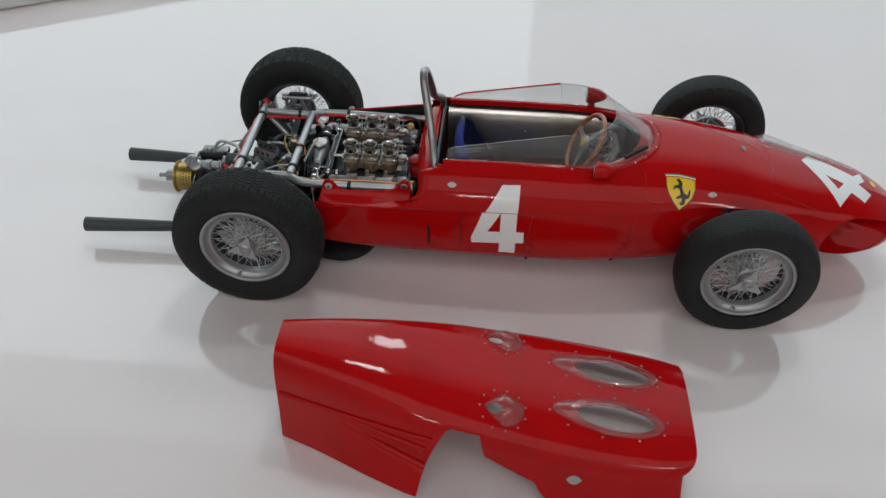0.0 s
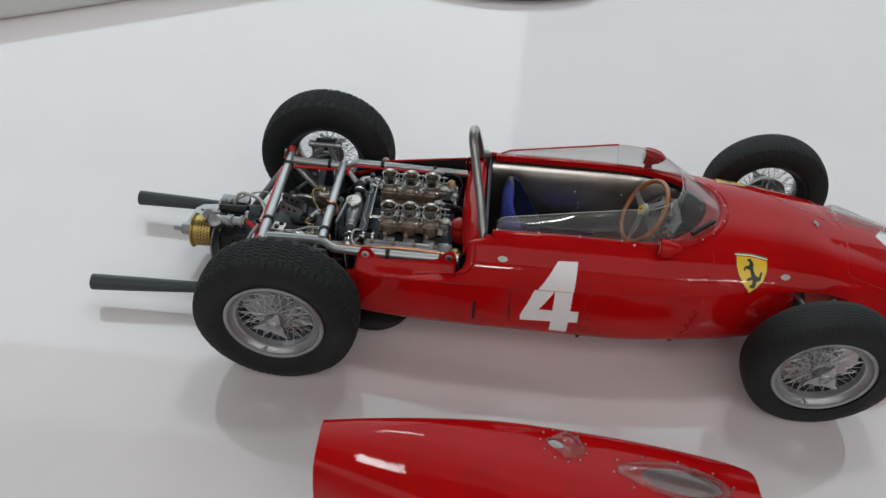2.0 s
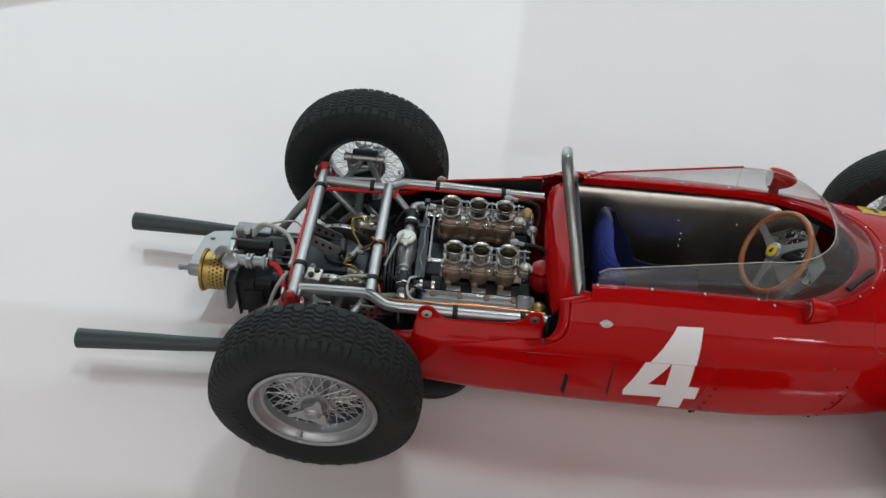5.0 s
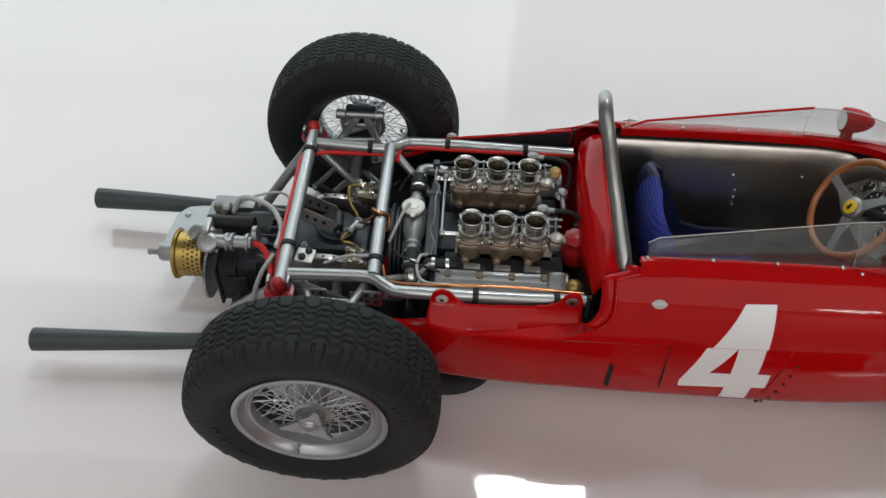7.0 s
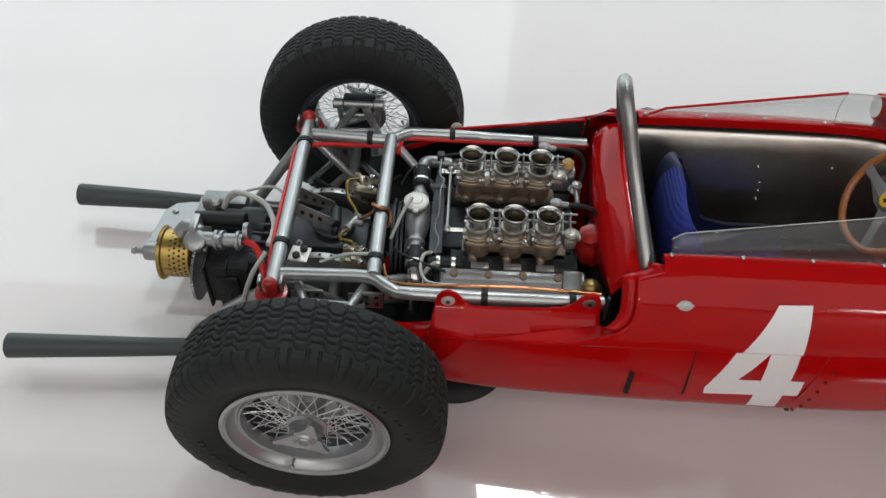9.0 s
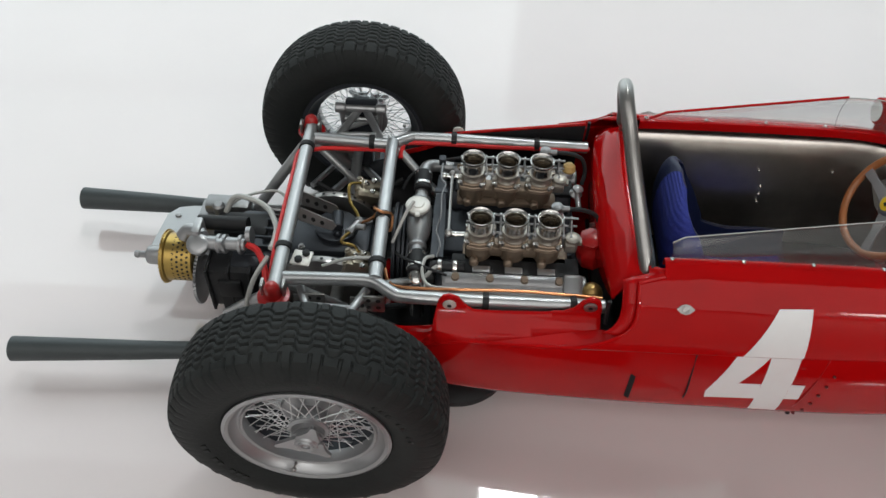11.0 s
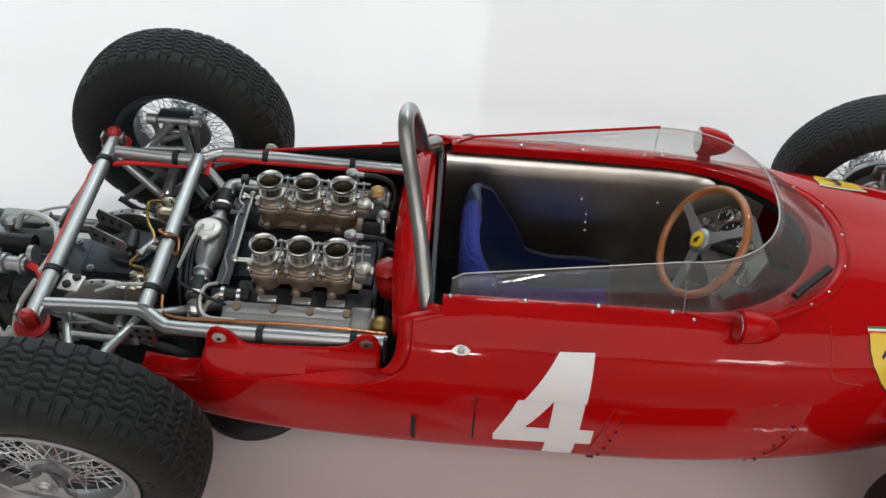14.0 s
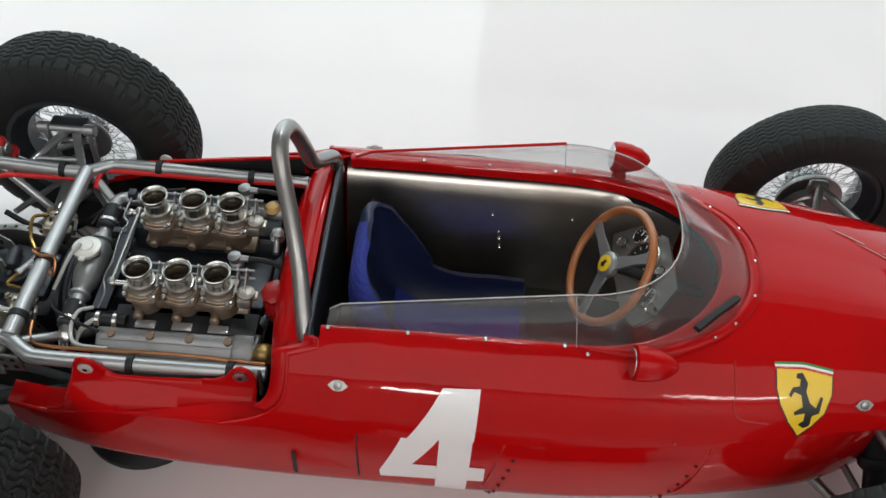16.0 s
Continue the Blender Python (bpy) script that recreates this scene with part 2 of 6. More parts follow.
# ---- the setting: a white table in a closed grey room ----
def slab(name, x0, x1, y0, y1, z0, z1, mat, label, category):
    """A wall, floor or table slab, in metres."""
    bm = bmesh.new()
    block(bm, ((x0 + x1) / 2, (y0 + y1) / 2, (z0 + z1) / 2), (x1 - x0, y1 - y0, z1 - z0), bevel=0.004)
    me = bpy.data.meshes.new(name)
    bm.to_mesh(me)
    bm.free()
    ob = link(name, me, mat, smooth=False)
    return tagged(ob, label, category, kind="structure")


slab("ground", -0.9, 1.2, -0.9, 0.55, -0.03, 0.0, TABLE, "glossy white lacquered table top under the model", "table top")
slab("floor", -2.5, 3.0, -2.5, 2.5, -0.82, -0.78, WALLP, "plain grey floor of the room", "floor")
slab("wall_north", -2.5, 3.0, 2.5, 2.6, -0.82, 1.9, WALLP, "plain grey painted wall", "wall")
# out of view; paler than the others to bounce light onto the car's flank
slab("wall_south", -2.5, 3.0, -2.6, -2.5, -0.82, 1.9, PALE, "unseen wall, made pale to throw light on the near flank", "wall")
slab("wall_west", -2.6, -2.5, -2.6, 2.6, -0.82, 1.9, WALLP, "plain grey painted wall", "wall")
slab("wall_east", 3.0, 3.1, -2.6, 2.6, -0.82, 1.9, WALLP, "plain grey painted wall", "wall")
slab("ceiling", -2.6, 3.1, -2.6, 2.6, 1.9, 2.0, CEIL, "grey ceiling with light panels", "ceiling")

area_lamp("ceiling_light_field", (-1.13, 1.96, 1.89), (-1.13, 1.9601, 0), 2.7, 1.0, 14.5, (0.87, 0.985, 1.0))
area_lamp("ceiling_light_field", (1.57, 1.96, 1.89), (1.57, 1.9601, 0), 2.7, 1.0, 11, (0.85, 0.975, 1.0))
for y, watts in ((1.31, 4.6), (1.01, 2.4)):
    area_lamp("ceiling_light_edge", (0.22, y, 1.89), (0.22, y + 0.0001, 0), 5.4, 0.3, watts, (0.9, 0.985, 1.0))
# short tubes under the luminous ceiling; a fill and two lamps on the camera's side
for x, y, long, watts in ((0.28, 0.745, 0.28, 7.0), (0.40, 1.75, 0.26, 4.2)):
    area_lamp("ceiling_tube_lamp", (x, y, 1.86), (x, y + 0.0001, 0), long, 0.2, watts, (0.96, 1.0, 0.98))
# broad unseen fill, added to lift the near flank without streaks
area_lamp("ceiling_fill_light", (0.25, -1.5, 1.88), (0.25, -1.4999, 0), 5.0, 1.7, 32, (1.0, 0.97, 0.93))
area_lamp("ceiling_panel_lamp", (1.75, -2.05, 1.87), (1.75, -2.0499, 0), 0.5, 0.16, 7.5, (1.0, 0.97, 0.93))
area_lamp("wall_lamp", (0.05, -2.46, 1.48), (0.05, 0, 1.48), 0.3, 0.12, 7.0, (1.0, 0.97, 0.93))
area_lamp("window_light", (-1.13, 2.46, 0.64), (-1.13, 0, 0.64), 2.7, 2.5, 34, (0.87, 0.985, 1.0))
area_lamp("window_light", (1.57, 2.46, 0.64), (1.57, 0, 0.64), 2.7, 2.5, 20, (0.84, 0.97, 1.0))

# a white board and a black dish at the back of the table
bm = bmesh.new()
block(bm, (0, 0.1, 0.008), (0.42, 0.2, 0.016), 0.003)
bm.transform(pose(-0.215, 0.197, 0, 0, 0, 31))
me = bpy.data.meshes.new("white_board")
bm.to_mesh(me)
bm.free()
board = link("white_board", me, BOARD, smooth=False)
tagged(board, "thick white board lying at the back of the table", "board")
bm = bmesh.new()
lathe(bm, [(60, 0), (68, 1), (72, 6), (70, 6.5), (65, 2), (10, 1.5)], (0, 0, 0), (0, 0, 1), 48)
bm.transform(Matrix.Diagonal((1, 0.5, 1, 1)))
dish = part("black_dish", bm, BLACK, at=mm(70, 309, 0))
tagged(dish, "shallow black oval dish at the back of the table", "dish")

# ---- the model car; x runs forward from the rear axle, y to its off side ----
car = empty("model_car")
tagged(car, "red vintage racing car scale model with its engine laid open", "model car")

# x, half width, height of widest line, belly, crown, fullness above and below
BODY = [
    (10, 32.5, 22.0, 9.0, 50.0, 2.4, 2.8), (30, 36.6, 22.5, 7.6, 52.0, 2.5, 2.9), (58, 38.6, 23.4, 7.2, 54.3, 2.7, 2.9),
    (90, 39.3, 24.0, 7.0, 55.0, 2.7, 2.9), (125, 39.3, 24.0, 7.0, 55.0, 2.6, 2.9), (150, 37.6, 24.5, 8.6, 54.0, 2.45, 2.8),
    (170, 35.0, 26.0, 9.2, 53.0, 2.4, 2.7), (192, 32.5, 27.0, 10.0, 50.3, 2.3, 2.4), (210, 30.0, 26.5, 11.0, 46.0, 2.2, 2.3),
    (226, 27.4, 25.0, 9.2, 42.0, 2.15, 2.1), (240, 25.2, 23.2, 7.0, 39.0, 2.2, 2.1), (250, 22.2, 22.0, 7.6, 35.9, 2.2, 2.0),
    (258, 17.6, 21.4, 10.2, 32.0, 2.1, 2.0), (264, 11.0, 21.2, 14.0, 28.0, 2.05, 2.0), (267.5, 3.5, 21.2, 18.0, 24.6, 2.0, 2.0)]


def skin(x, s, out=0.0, side=-1, inset=0.0):
    """The body's surface: s from -1 (belly) over 0 (widest) to 1 (crown)."""
    w, zm, zb, zt, pu, pl = curve_at(BODY, x)
    w = w + out - inset
    a = min(abs(s), 1.0) * math.pi / 2
    h, p = (zt + out - zm, pu) if s >= 0 else (zm - zb + out, pl)
    y = w * max(math.cos(a), 0.0) ** (2 / p)
    z = zm + (1 if s >= 0 else -1) * h * math.sin(a) ** (2 / p)
    return Vector((x, side * y, z))


def s_at_y(x, y):
    w, zm, zb, zt, pu, pl = curve_at(BODY, x)
    return math.acos(min(1.0, max(0.0, abs(y) / w)) ** (pu / 2)) / (math.pi / 2)


def s_at_z(x, z):
    w, zm, zb, zt, pu, pl = curve_at(BODY, x)
    h, p, sign = (zt - zm, pu, 1) if z >= zm else (zm - zb, pl, -1)
    return sign * math.asin(min(1.0, abs(z - zm) / h) ** (p / 2)) / (math.pi / 2)


SEAM = [(10, 28.4), (18, 29.4), (26, 32.4), (34, 34.6), (40, 35.0), (67, 37.0), (110, 38.0), (150, 39.0), (172, 40.5), (195, 39.5), (212, 34.0), (232, 23.5), (267.5, 21.2)]
INSET = [(10, 0.5), (60, 0.5), (100, 0.5), (130, 0.5), (150, 0.5), (166, 0.6), (176, 1.4), (184, 3.6), (192, 6.8), (206, 7.0), (222, 1.5), (232, 0.2), (267.5, 0.0)]


def lip_y(x):
    """Half width of the cockpit opening."""
    if x <= 122:
        return 23.5
    if x >= 153:
        return 0.0
    return 23.5 * math.sqrt(max(0.0, 1 - ((x - 122) / 31) ** 2.2))


# the nose opening seen from the side: a teardrop of (x, z) pairs
NOSTRIL = [(228.2, 22.0), (228.4, 25.5), (230.0, 29.2), (233.8, 31.8), (239.0, 32.6), (244.5, 32.0), (250.0, 30.6), (255.0, 28.8), (259.0, 27.4), (261.0, 26.4), (259.6, 24.8), (256.0, 22.4),
           (251.2, 18.6), (246.0, 15.8), (241.0, 14.2), (235.0, 14.4), (230.3, 16.8)]


def solid(ob, thick, axis=None, toward=None):
    if toward is not None:
        # the sheet grows away from a point (x, y, z)
        me = ob.data
        c = Vector(toward) * MM
        if sum(f.normal.dot(c - f.center) * f.area for f in me.polygons) < 0:
            me.flip_normals()
    if axis is not None:
        # the outer face looks away from the axis (y, z)
        me = ob.data
        tot = sum((f.normal.y * (f.center.y - axis[0] * MM) + f.normal.z * (f.center.z - axis[1] * MM)) * f.area for f in me.polygons)
        if tot < 0:
            me.flip_normals()
    mod = ob.modifiers.new("thickness", "SOLIDIFY")
    mod.thickness, mod.offset = thick * MM, -1
    return ob


def stations(x0, x1, n, dense=()):
    xs = [x0 + (x1 - x0) * i / n for i in range(n + 1)] + list(dense)
    return sorted(set(round(x, 3) for x in xs if x0 <= x <= x1))


def tail_sweep(g):
    """How far the cowl's rear edge runs back, from the seam (g = 0) up to the lip (g = 1)."""
    if g > 0.8:  # cut forward round the foot of the hoop
        return -5.5 * min(1.0, (g - 0.8) / 0.06)
    return 12.5 * (max(0.0, 1 - g / 0.75)) ** 5.2


tip = [153 - 31 * (1 - math.cos(a)) * 0.5 for a in (0.02, 0.1, 0.2, 0.35, 0.55, 0.8, 1.1, 1.4)]

both_up, both_low = bmesh.new(), bmesh.new()
for side in (-1, 1):
    # upper cowl: from the seam up to the cockpit lip or the middle line
    bm = both_up
    rows = []
    xs = stations(68, 267.5, 68, tip)
    for x in xs:
        s0 = s_at_z(x, curve_at(SEAM, x)[0])
        ly = lip_y(x)
        s1 = 1.0 if ly <= 0 else s_at_y(x, ly)
        row = []
        e = skin(x, s0, 0.0, side)
        # the seam's edge turns inward
        inn = curve_at(INSET, x)[0]
        row.append(Vector((x, e.y - side * (inn + 0.3), e.z - 0.25)))
        for k in range(19):
            s = s0 + (s1 - s0) * k / 18
            p = skin(x, s, 0.0, side)
            # swept rear edge: the cowl's tail runs back along the seam
            if x < 84:
                p.x -= (84 - x) / 16.0 * tail_sweep(k / 18)
            row.append(p)
        if ly > 0:
            e = row[-1]
            row.append(e + Vector((0, -side * 0.9, -0.2)))
            row.append(e + Vector((0, -side * 1.2, -2.2)))
        else:
            row.append(row[-1].copy())
            row.append(row[-1].copy())
        rows.append(row)
    grid_faces(bm, rows)
    # lower body: from the belly to the seam
    bm = both_low
    rows = []
    for x in stations(10, 267.5, 64, tip):
        s0 = s_at_z(x, curve_at(SEAM, x)[0])
        inn = curve_at(INSET, x)[0]
        row = [skin(x, -1 + (s0 + 1) * (k / 20), 0.0, side, inn) for k in range(21)]
        # the top edge is turned inward
        e, depth = row[-1], 0.5 + (4.5 if side < 0 else 0.0) * max(0.0, min(1.0, (70 - x) / 8.0))
        rows.append(row + [Vector((x, side * max(0.2, abs(e.y) - depth), e.z + 0.2))])
    grid_faces(bm, rows)
for bm, name, label, thick in ((both_up, "upper_cowl", "glossy red painted upper bodywork", 0.5), (both_low, "lower_body", "glossy red painted lower bodywork", 0.6)):
    bmesh.ops.remove_doubles(bm, verts=bm.verts, dist=0.02)
    body_ob = solid(part(name, bm, RED, car, label), thick, (0, 24))
    b = bmesh.new()
    outline = smooth_path([(x, 0, z) for x, z in NOSTRIL + NOSTRIL[:1]], 4)[:-1]
    plate(b, [(p.x * MM, p.z * MM) for p in outline], 0.12, Matrix.Translation((0, 0.06, 0)) @ Matrix.Rotation(radians(90), 4, "X"))
    bmesh.ops.recalc_face_normals(b, faces=b.faces)
    me = bpy.data.meshes.new("cutter")
    b.to_mesh(me)
    b.free()
    cutter = new("cutter", me)
    mod = body_ob.modifiers.new("opening", "BOOLEAN")
    mod.operation, mod.object, mod.solver = "DIFFERENCE", cutter, "EXACT"
    bpy.context.view_layer.update()
    cut = bpy.data.meshes.new_from_object(body_ob.evaluated_get(bpy.context.evaluated_depsgraph_get()))
    body_ob.modifiers.clear()
    body_ob.data = cut
    cut.set_sharp_from_angle(angle=radians(38))
    bpy.data.objects.remove(cutter)
for side in (-1, 1):
    # inner skin of the cockpit
    bm = bmesh.new()
    rows = []
    prof = [(25.6, 47.0), (24.8, 47.3), (24.0, 47.1), (23.2, 46.3), (22.5, 44.8), (22.0, 42.6), (21.6, 39.0), (21.3, 34.0), (21.3, 29.0), (21.9, 24.0), (21.6, 18.0), (20.4, 10.0)]
    for x in stations(72.5, 150, 24):
        f = max(0.0, (x - 125) / 25.0)
        rows.append([Vector((x, side * (y * (1 - 0.22 * f * f)), z)) for y, z in prof])
    grid_faces(bm, rows)
    lining = part("cockpit_lining", bm, LINING, car, "bare brushed aluminium cockpit lining")
    for x, z in ((107, 38.1), (109.1, 32.5), (109.5, 29.7), (109.9, 26.7), (125.9, 38.7)):
        bm = bmesh.new()
        ball(bm, (x, side * 21.2, z), 0.4, 8)
        part("lining_rivet", bm, CHROME, lining)
    # black strip that paints the shade under the lip, all round the opening
    bm = bmesh.new()
    rows = []
    for x in stations(72.5, 153, 30, tip):
        y = lip_y(x) + 1.5
        z = skin(x, s_at_y(x, y), 0, side).z - 1.0
        rows.append([Vector((x, side * y, z)), Vector((x, side * (y + 0.2), z - 2.2)), Vector((x, side * max(0.0, y - 0.3), z - 4.6))])
    grid_faces(bm, rows)
    part("lip_shade_strip", bm, BLACK, car, "black strip standing in for the shade under the cockpit lip")
    # duct behind the nose opening
    bm = bmesh.new()
    outline = smooth_path([(x, 0, z) for x, z in NOSTRIL + NOSTRIL[:1]], 4)[:-1]
    rows = []
    for k in range(7):
        f = k / 6
        rows.append([])
        for p in outline:
            e = skin(p.x, s_at_z(p.x, p.z), -0.5, side)
            q = Vector((224 + (e.x - 228) * 0.25, side * (3 + (abs(e.y) - 5) * 0.35), 22.5 + (e.z - 22.5) * 0.75))
            rows[-1].append(e.lerp(q, f) + Vector((0, 0, 0.8 * math.sin(math.pi * f) * (1 if p.z > 22.5 else -1))))
    grid_faces(bm, rows, close=True)
    part("nose_duct", bm, RED, car, "red inside of the nose opening")
bm = bmesh.new()
block(bm, (106, 0, 11.5), (80, 52, 1.5), 0.4)
part("cockpit_floor", bm, BLACK, car)
bm = bmesh.new()
block(bm, (220, 0, 24), (2, 36, 16), 0.4)
part("radiator_core", bm, BLACK, car)


# ---- wheels ----
def tyre_mesh(name, R, half, rim_r, depth, n=768):
    """A tyre with zigzag tread grooves and shoulder blocks, turned about y."""
    prof = []
    for k in range(37):  # across the tread
        v = -1 + 2 * k / 36
        prof.append((half * 0.80 * v, R - 0.9 * abs(v) ** 2.6, v))
    wall = [(half * 0.92, R - 2.2), (half * 0.99, R - 4.6), (half * 1.0, R - 6.6), (half * 0.93, R - 8.8),
            (half * 0.80, rim_r + 0.9), (half * 0.76, rim_r + 0.15), (half * 0.6, rim_r - 0.6)]
    left = [(-w, r, None) for w, r in reversed(wall)]
    right = [(w, r, None) for w, r in wall]
    full = left + prof + right
    m = len(full)
    waves = 32
    co = np.zeros((n, m, 3))
    for i in range(n):
        a = 2 * math.pi * i / n
        ph = (a * waves / (2 * math.pi)) % 1.0
        zig = 0.1 * max(-1.0, min(1.0, 2.4 * (4 * abs(ph - 0.5) - 1)))
        slot = min(abs(ph - 0.2), abs(ph - 0.8)) < 0.05      # two cuts that end each shoulder lug
        low = abs(ph - 0.5) < 0.33                           # the lug's foot joins them
        sipe = abs(abs(ph - 0.5) - 0.25) < 0.03
        for j, (y, r, v) in enumerate(full):
            d = 0.0
            if v is not None:
                for c in (-0.6, -0.36, -0.12, 0.12, 0.36, 0.6):
                    d = max(d, min(1.0, max(0.0, 1.6 - abs(v - c - zig) / 0.028)))
                if sipe and abs(v) < 0.66:
                    d = max(d, 0.35)
                if abs(v) > 0.76 and slot:
                    d = max(d, 0.85)
                d *= depth
            elif j in (m - 7, 6) and (slot or low):
                d = 0.4
            elif j in (m - 6, 5) and slot:
                d = 0.2
            rr = r - d
            co[i, j] = (rr * math.cos(a), y, rr * math.sin(a))
    verts = (co.reshape(-1, 3) * MM).tolist()
    faces = [(i * m + j, ((i + 1) % n) * m + j, ((i + 1) % n) * m + j + 1, i * m + j + 1) for i in range(n) for j in range(m - 1)]
    me = bpy.data.meshes.new(name)
    me.from_pydata(verts, [], faces)
    me.update()
    return me


WHEEL_PARTS = {}


def wheel_parts(kind, R, half, rim_r):
    bm = bmesh.new()
    # rim barrel with a turned lip, outer side at -y
    q = half * 0.78
    prof = [(rim_r + 0.5, -q), (rim_r + 0.6, -q - 0.5), (rim_r - 0.1, -q - 0.8), (rim_r - 0.8, -q - 0.4), (rim_r - 1.1, -q + 0.7), (rim_r - 2.2, -q + 1.7),
            (rim_r - 2.5, -q + 1.7), (rim_r - 2.8, -q + 1.3), (rim_r - 3.3, -q + 1.5), (rim_r - 3.5, -q + 2.6), (rim_r - 3.3, -q + 4.4), (rim_r - 2.7, -q + 4.4), (rim_r - 2.4, -q + 2.8), (rim_r - 0.3, -q + 1.5)]
    lathe(bm, [(r, y) for r, y in prof], (0, 0, 0), (0, 1, 0), 72, close=True)
    # inner barrel apart from the rim: its dark colour stands in for shade
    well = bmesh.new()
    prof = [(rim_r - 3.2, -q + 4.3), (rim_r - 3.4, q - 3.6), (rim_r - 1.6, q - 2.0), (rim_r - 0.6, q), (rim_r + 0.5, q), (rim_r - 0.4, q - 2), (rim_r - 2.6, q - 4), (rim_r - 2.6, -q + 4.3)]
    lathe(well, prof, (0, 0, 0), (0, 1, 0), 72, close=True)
    rim = bm
    hub = bmesh.new()
    lathe(hub, [(2.0, -q - 0.2), (3.4, -q + 0.3), (3.6, -q + 1.4), (4.3, -q + 1.8), (4.3, -q + 2.6), (3.3, -q + 3.2), (3.2, -1.0), (6.4, -0.4), (6.7, 0.2), (6.5, 0.9), (3.2, 1.4), (3.2, q - 3.0), (2.5, q - 1.4)],
          (0, 0, 0), (0, 1, 0), 32)
    spin = bmesh.new()
    y0 = -q - 0.3
    lathe(spin, [(0.9, y0 - 1.5), (1.0, y0 - 1.9), (1.6, y0 - 2.1), (1.8, y0 - 1.7), (2.1, y0 - 1.7), (2.5, y0 - 1.3), (2.9, y0 - 0.6), (3.3, y0 - 0.2), (3.3, y0 + 0.4)], (0, 0, 0), (0, 1, 0), 24)
    for k in range(3):
        a = 2 * math.pi * k / 3
        ear = bmesh.new()
        m = Matrix.Rotation(a, 4, "Y")
        pts = [(-2.6, 1.5), (2.4, 1.6), (1.9, 3.0), (1.0, 4.8), (0.4, 6.4), (-0.3, 6.9), (-0.8, 6.6), (-1.0, 5.0), (-1.8, 3.4), (-2.7, 2.4)]
        plate(ear, pts, 0.8, Matrix.Translation((0, y0 - 0.5, 0)) @ Matrix.Rotation(radians(90), 4, "X"))
        ear.transform(m)
        merge(spin, ear)
    valve = bmesh.new()
    rod(valve, (1.0, -q + 1.4, -(rim_r - 2.2)), (0.6, -q - 0.7, -(rim_r - 3.2)), 0.3, seg=8)
    ball(valve, (0.6, -q - 0.9, -(rim_r - 3.4)), 0.62, 10)
    drum = bmesh.new()
    lathe(drum, [(4.5, q - 4.5), (8.2, q - 4.3), (8.6, q - 3.4), (8.6, q - 2.6), (4.0, q - 2.0)], (0, 0, 0), (0, 1, 0), 32)
    spoke = bmesh.new()
    rod(spoke, (0, 0, 0), (0, 0, 1), 0.12, seg=5)
    meshes = {}
    for name, b in (("rim", rim), ("rim_well", well), ("hub", hub), ("spinner", spin), ("valve", valve), ("brake_drum", drum), ("spoke", spoke)):
        bmesh.ops.recalc_face_normals(b, faces=b.faces)
        b.transform(Matrix.Scale(MM, 4))
        me = bpy.data.meshes.new(name)
        b.to_mesh(me)
        b.free()
        meshes[name] = me
    mark = bmesh.new()
    block(mark, (0, -half * 0.985, R - 7.2), (1.3, 0.3, 1.4), 0.1, (0, 0, 0), 1)
    mark.transform(Matrix.Scale(MM, 4))
    meshes["sidewall_mark"] = bpy.data.meshes.new("sidewall_mark")
    mark.to_mesh(meshes["sidewall_mark"])
    mark.free()
    meshes["tyre"] = tyre_mesh("tyre", R, half, rim_r + 0.2, 0.52 if kind == "rear" else 0.17)
    return meshes


def spoke_ends(half, rim_r):
    q = half * 0.78
    ends = []
    for k in range(36):  # outer ring of the hub to the rim's front well
        a = 2 * math.pi * k / 36
        b = a + (1 if k % 2 else -1) * 0.62
        ends.append(((4.2, a, -q + 2.2), (rim_r - 3.1, b, -q + 5.4)))
    for k in range(56):  # inner flange, crossed
        a = 2 * math.pi * (k + 0.5) / 56
        b = a + (1 if k % 2 else -1) * 0.42
        ends.append(((6.4, a, 0.3), (rim_r - 3.1, b, -q + (3.6 if k % 3 else 6.0))))
    return [[Vector((r * math.cos(a), y, r * math.sin(a))) for r, a, y in e] for e in ends]


def wheel(kind, R, half, rim_r, x, y, side, spin, lean=0.0):
    if kind not in WHEEL_PARTS:
        WHEEL_PARTS[kind] = wheel_parts(kind, R, half, rim_r)
    M = WHEEL_PARTS[kind]
    at = mm(x, y, R - 0.05) @ Matrix.Rotation(0 if side < 0 else math.pi, 4, "Z") @ Matrix.Rotation(radians(spin), 4, "Y")
    w = link("wheel", M["rim"], ALLOY, car, "silver painted wire-spoked racing wheel", at=at)
    tyre = link("tyre", M["tyre"], RUBBER, w, "black rubber tyre with zigzag tread")
    for k in (0, 1, 2, 4, 5, 7, 8):
        for start in (0.4, 0.4 + math.pi):
            link("sidewall_mark", M["sidewall_mark"], RUBBER, tyre, at=Matrix.Rotation(start + 0.085 * k, 4, "Y"))
    # gunmetal here puts the shade behind the spokes into the colour
    link("rim_well", M["rim_well"], GUN, w, "inner well of the rim, coloured dark for the shade inside")
    link("hub", M["hub"], ALLOY, w)
    link("spinner", M["spinner"], ALLOY, w, "three-eared knock-off wheel nut")
    link("valve", M["valve"], STEEL, w)
    if kind == "front":
        link("brake_drum", M["brake_drum"], STEEL, w, "steel front brake behind the spokes")
    for a, b in spoke_ends(half, rim_r):
        d = b - a
        m = Matrix.Translation(a * MM) @ Vector((0, 0, 1)).rotation_difference(d).to_matrix().to_4x4() @ Matrix.Diagonal((1, 1, d.length, 1))
        link("spoke", M["spoke"], SPOKE, w, at=m, smooth=False)
    return w


REAR_R, FRONT_R = 29.2, 26.6
wheel("rear", REAR_R, 8.6, 17.0, 0, -51, -1, 20)
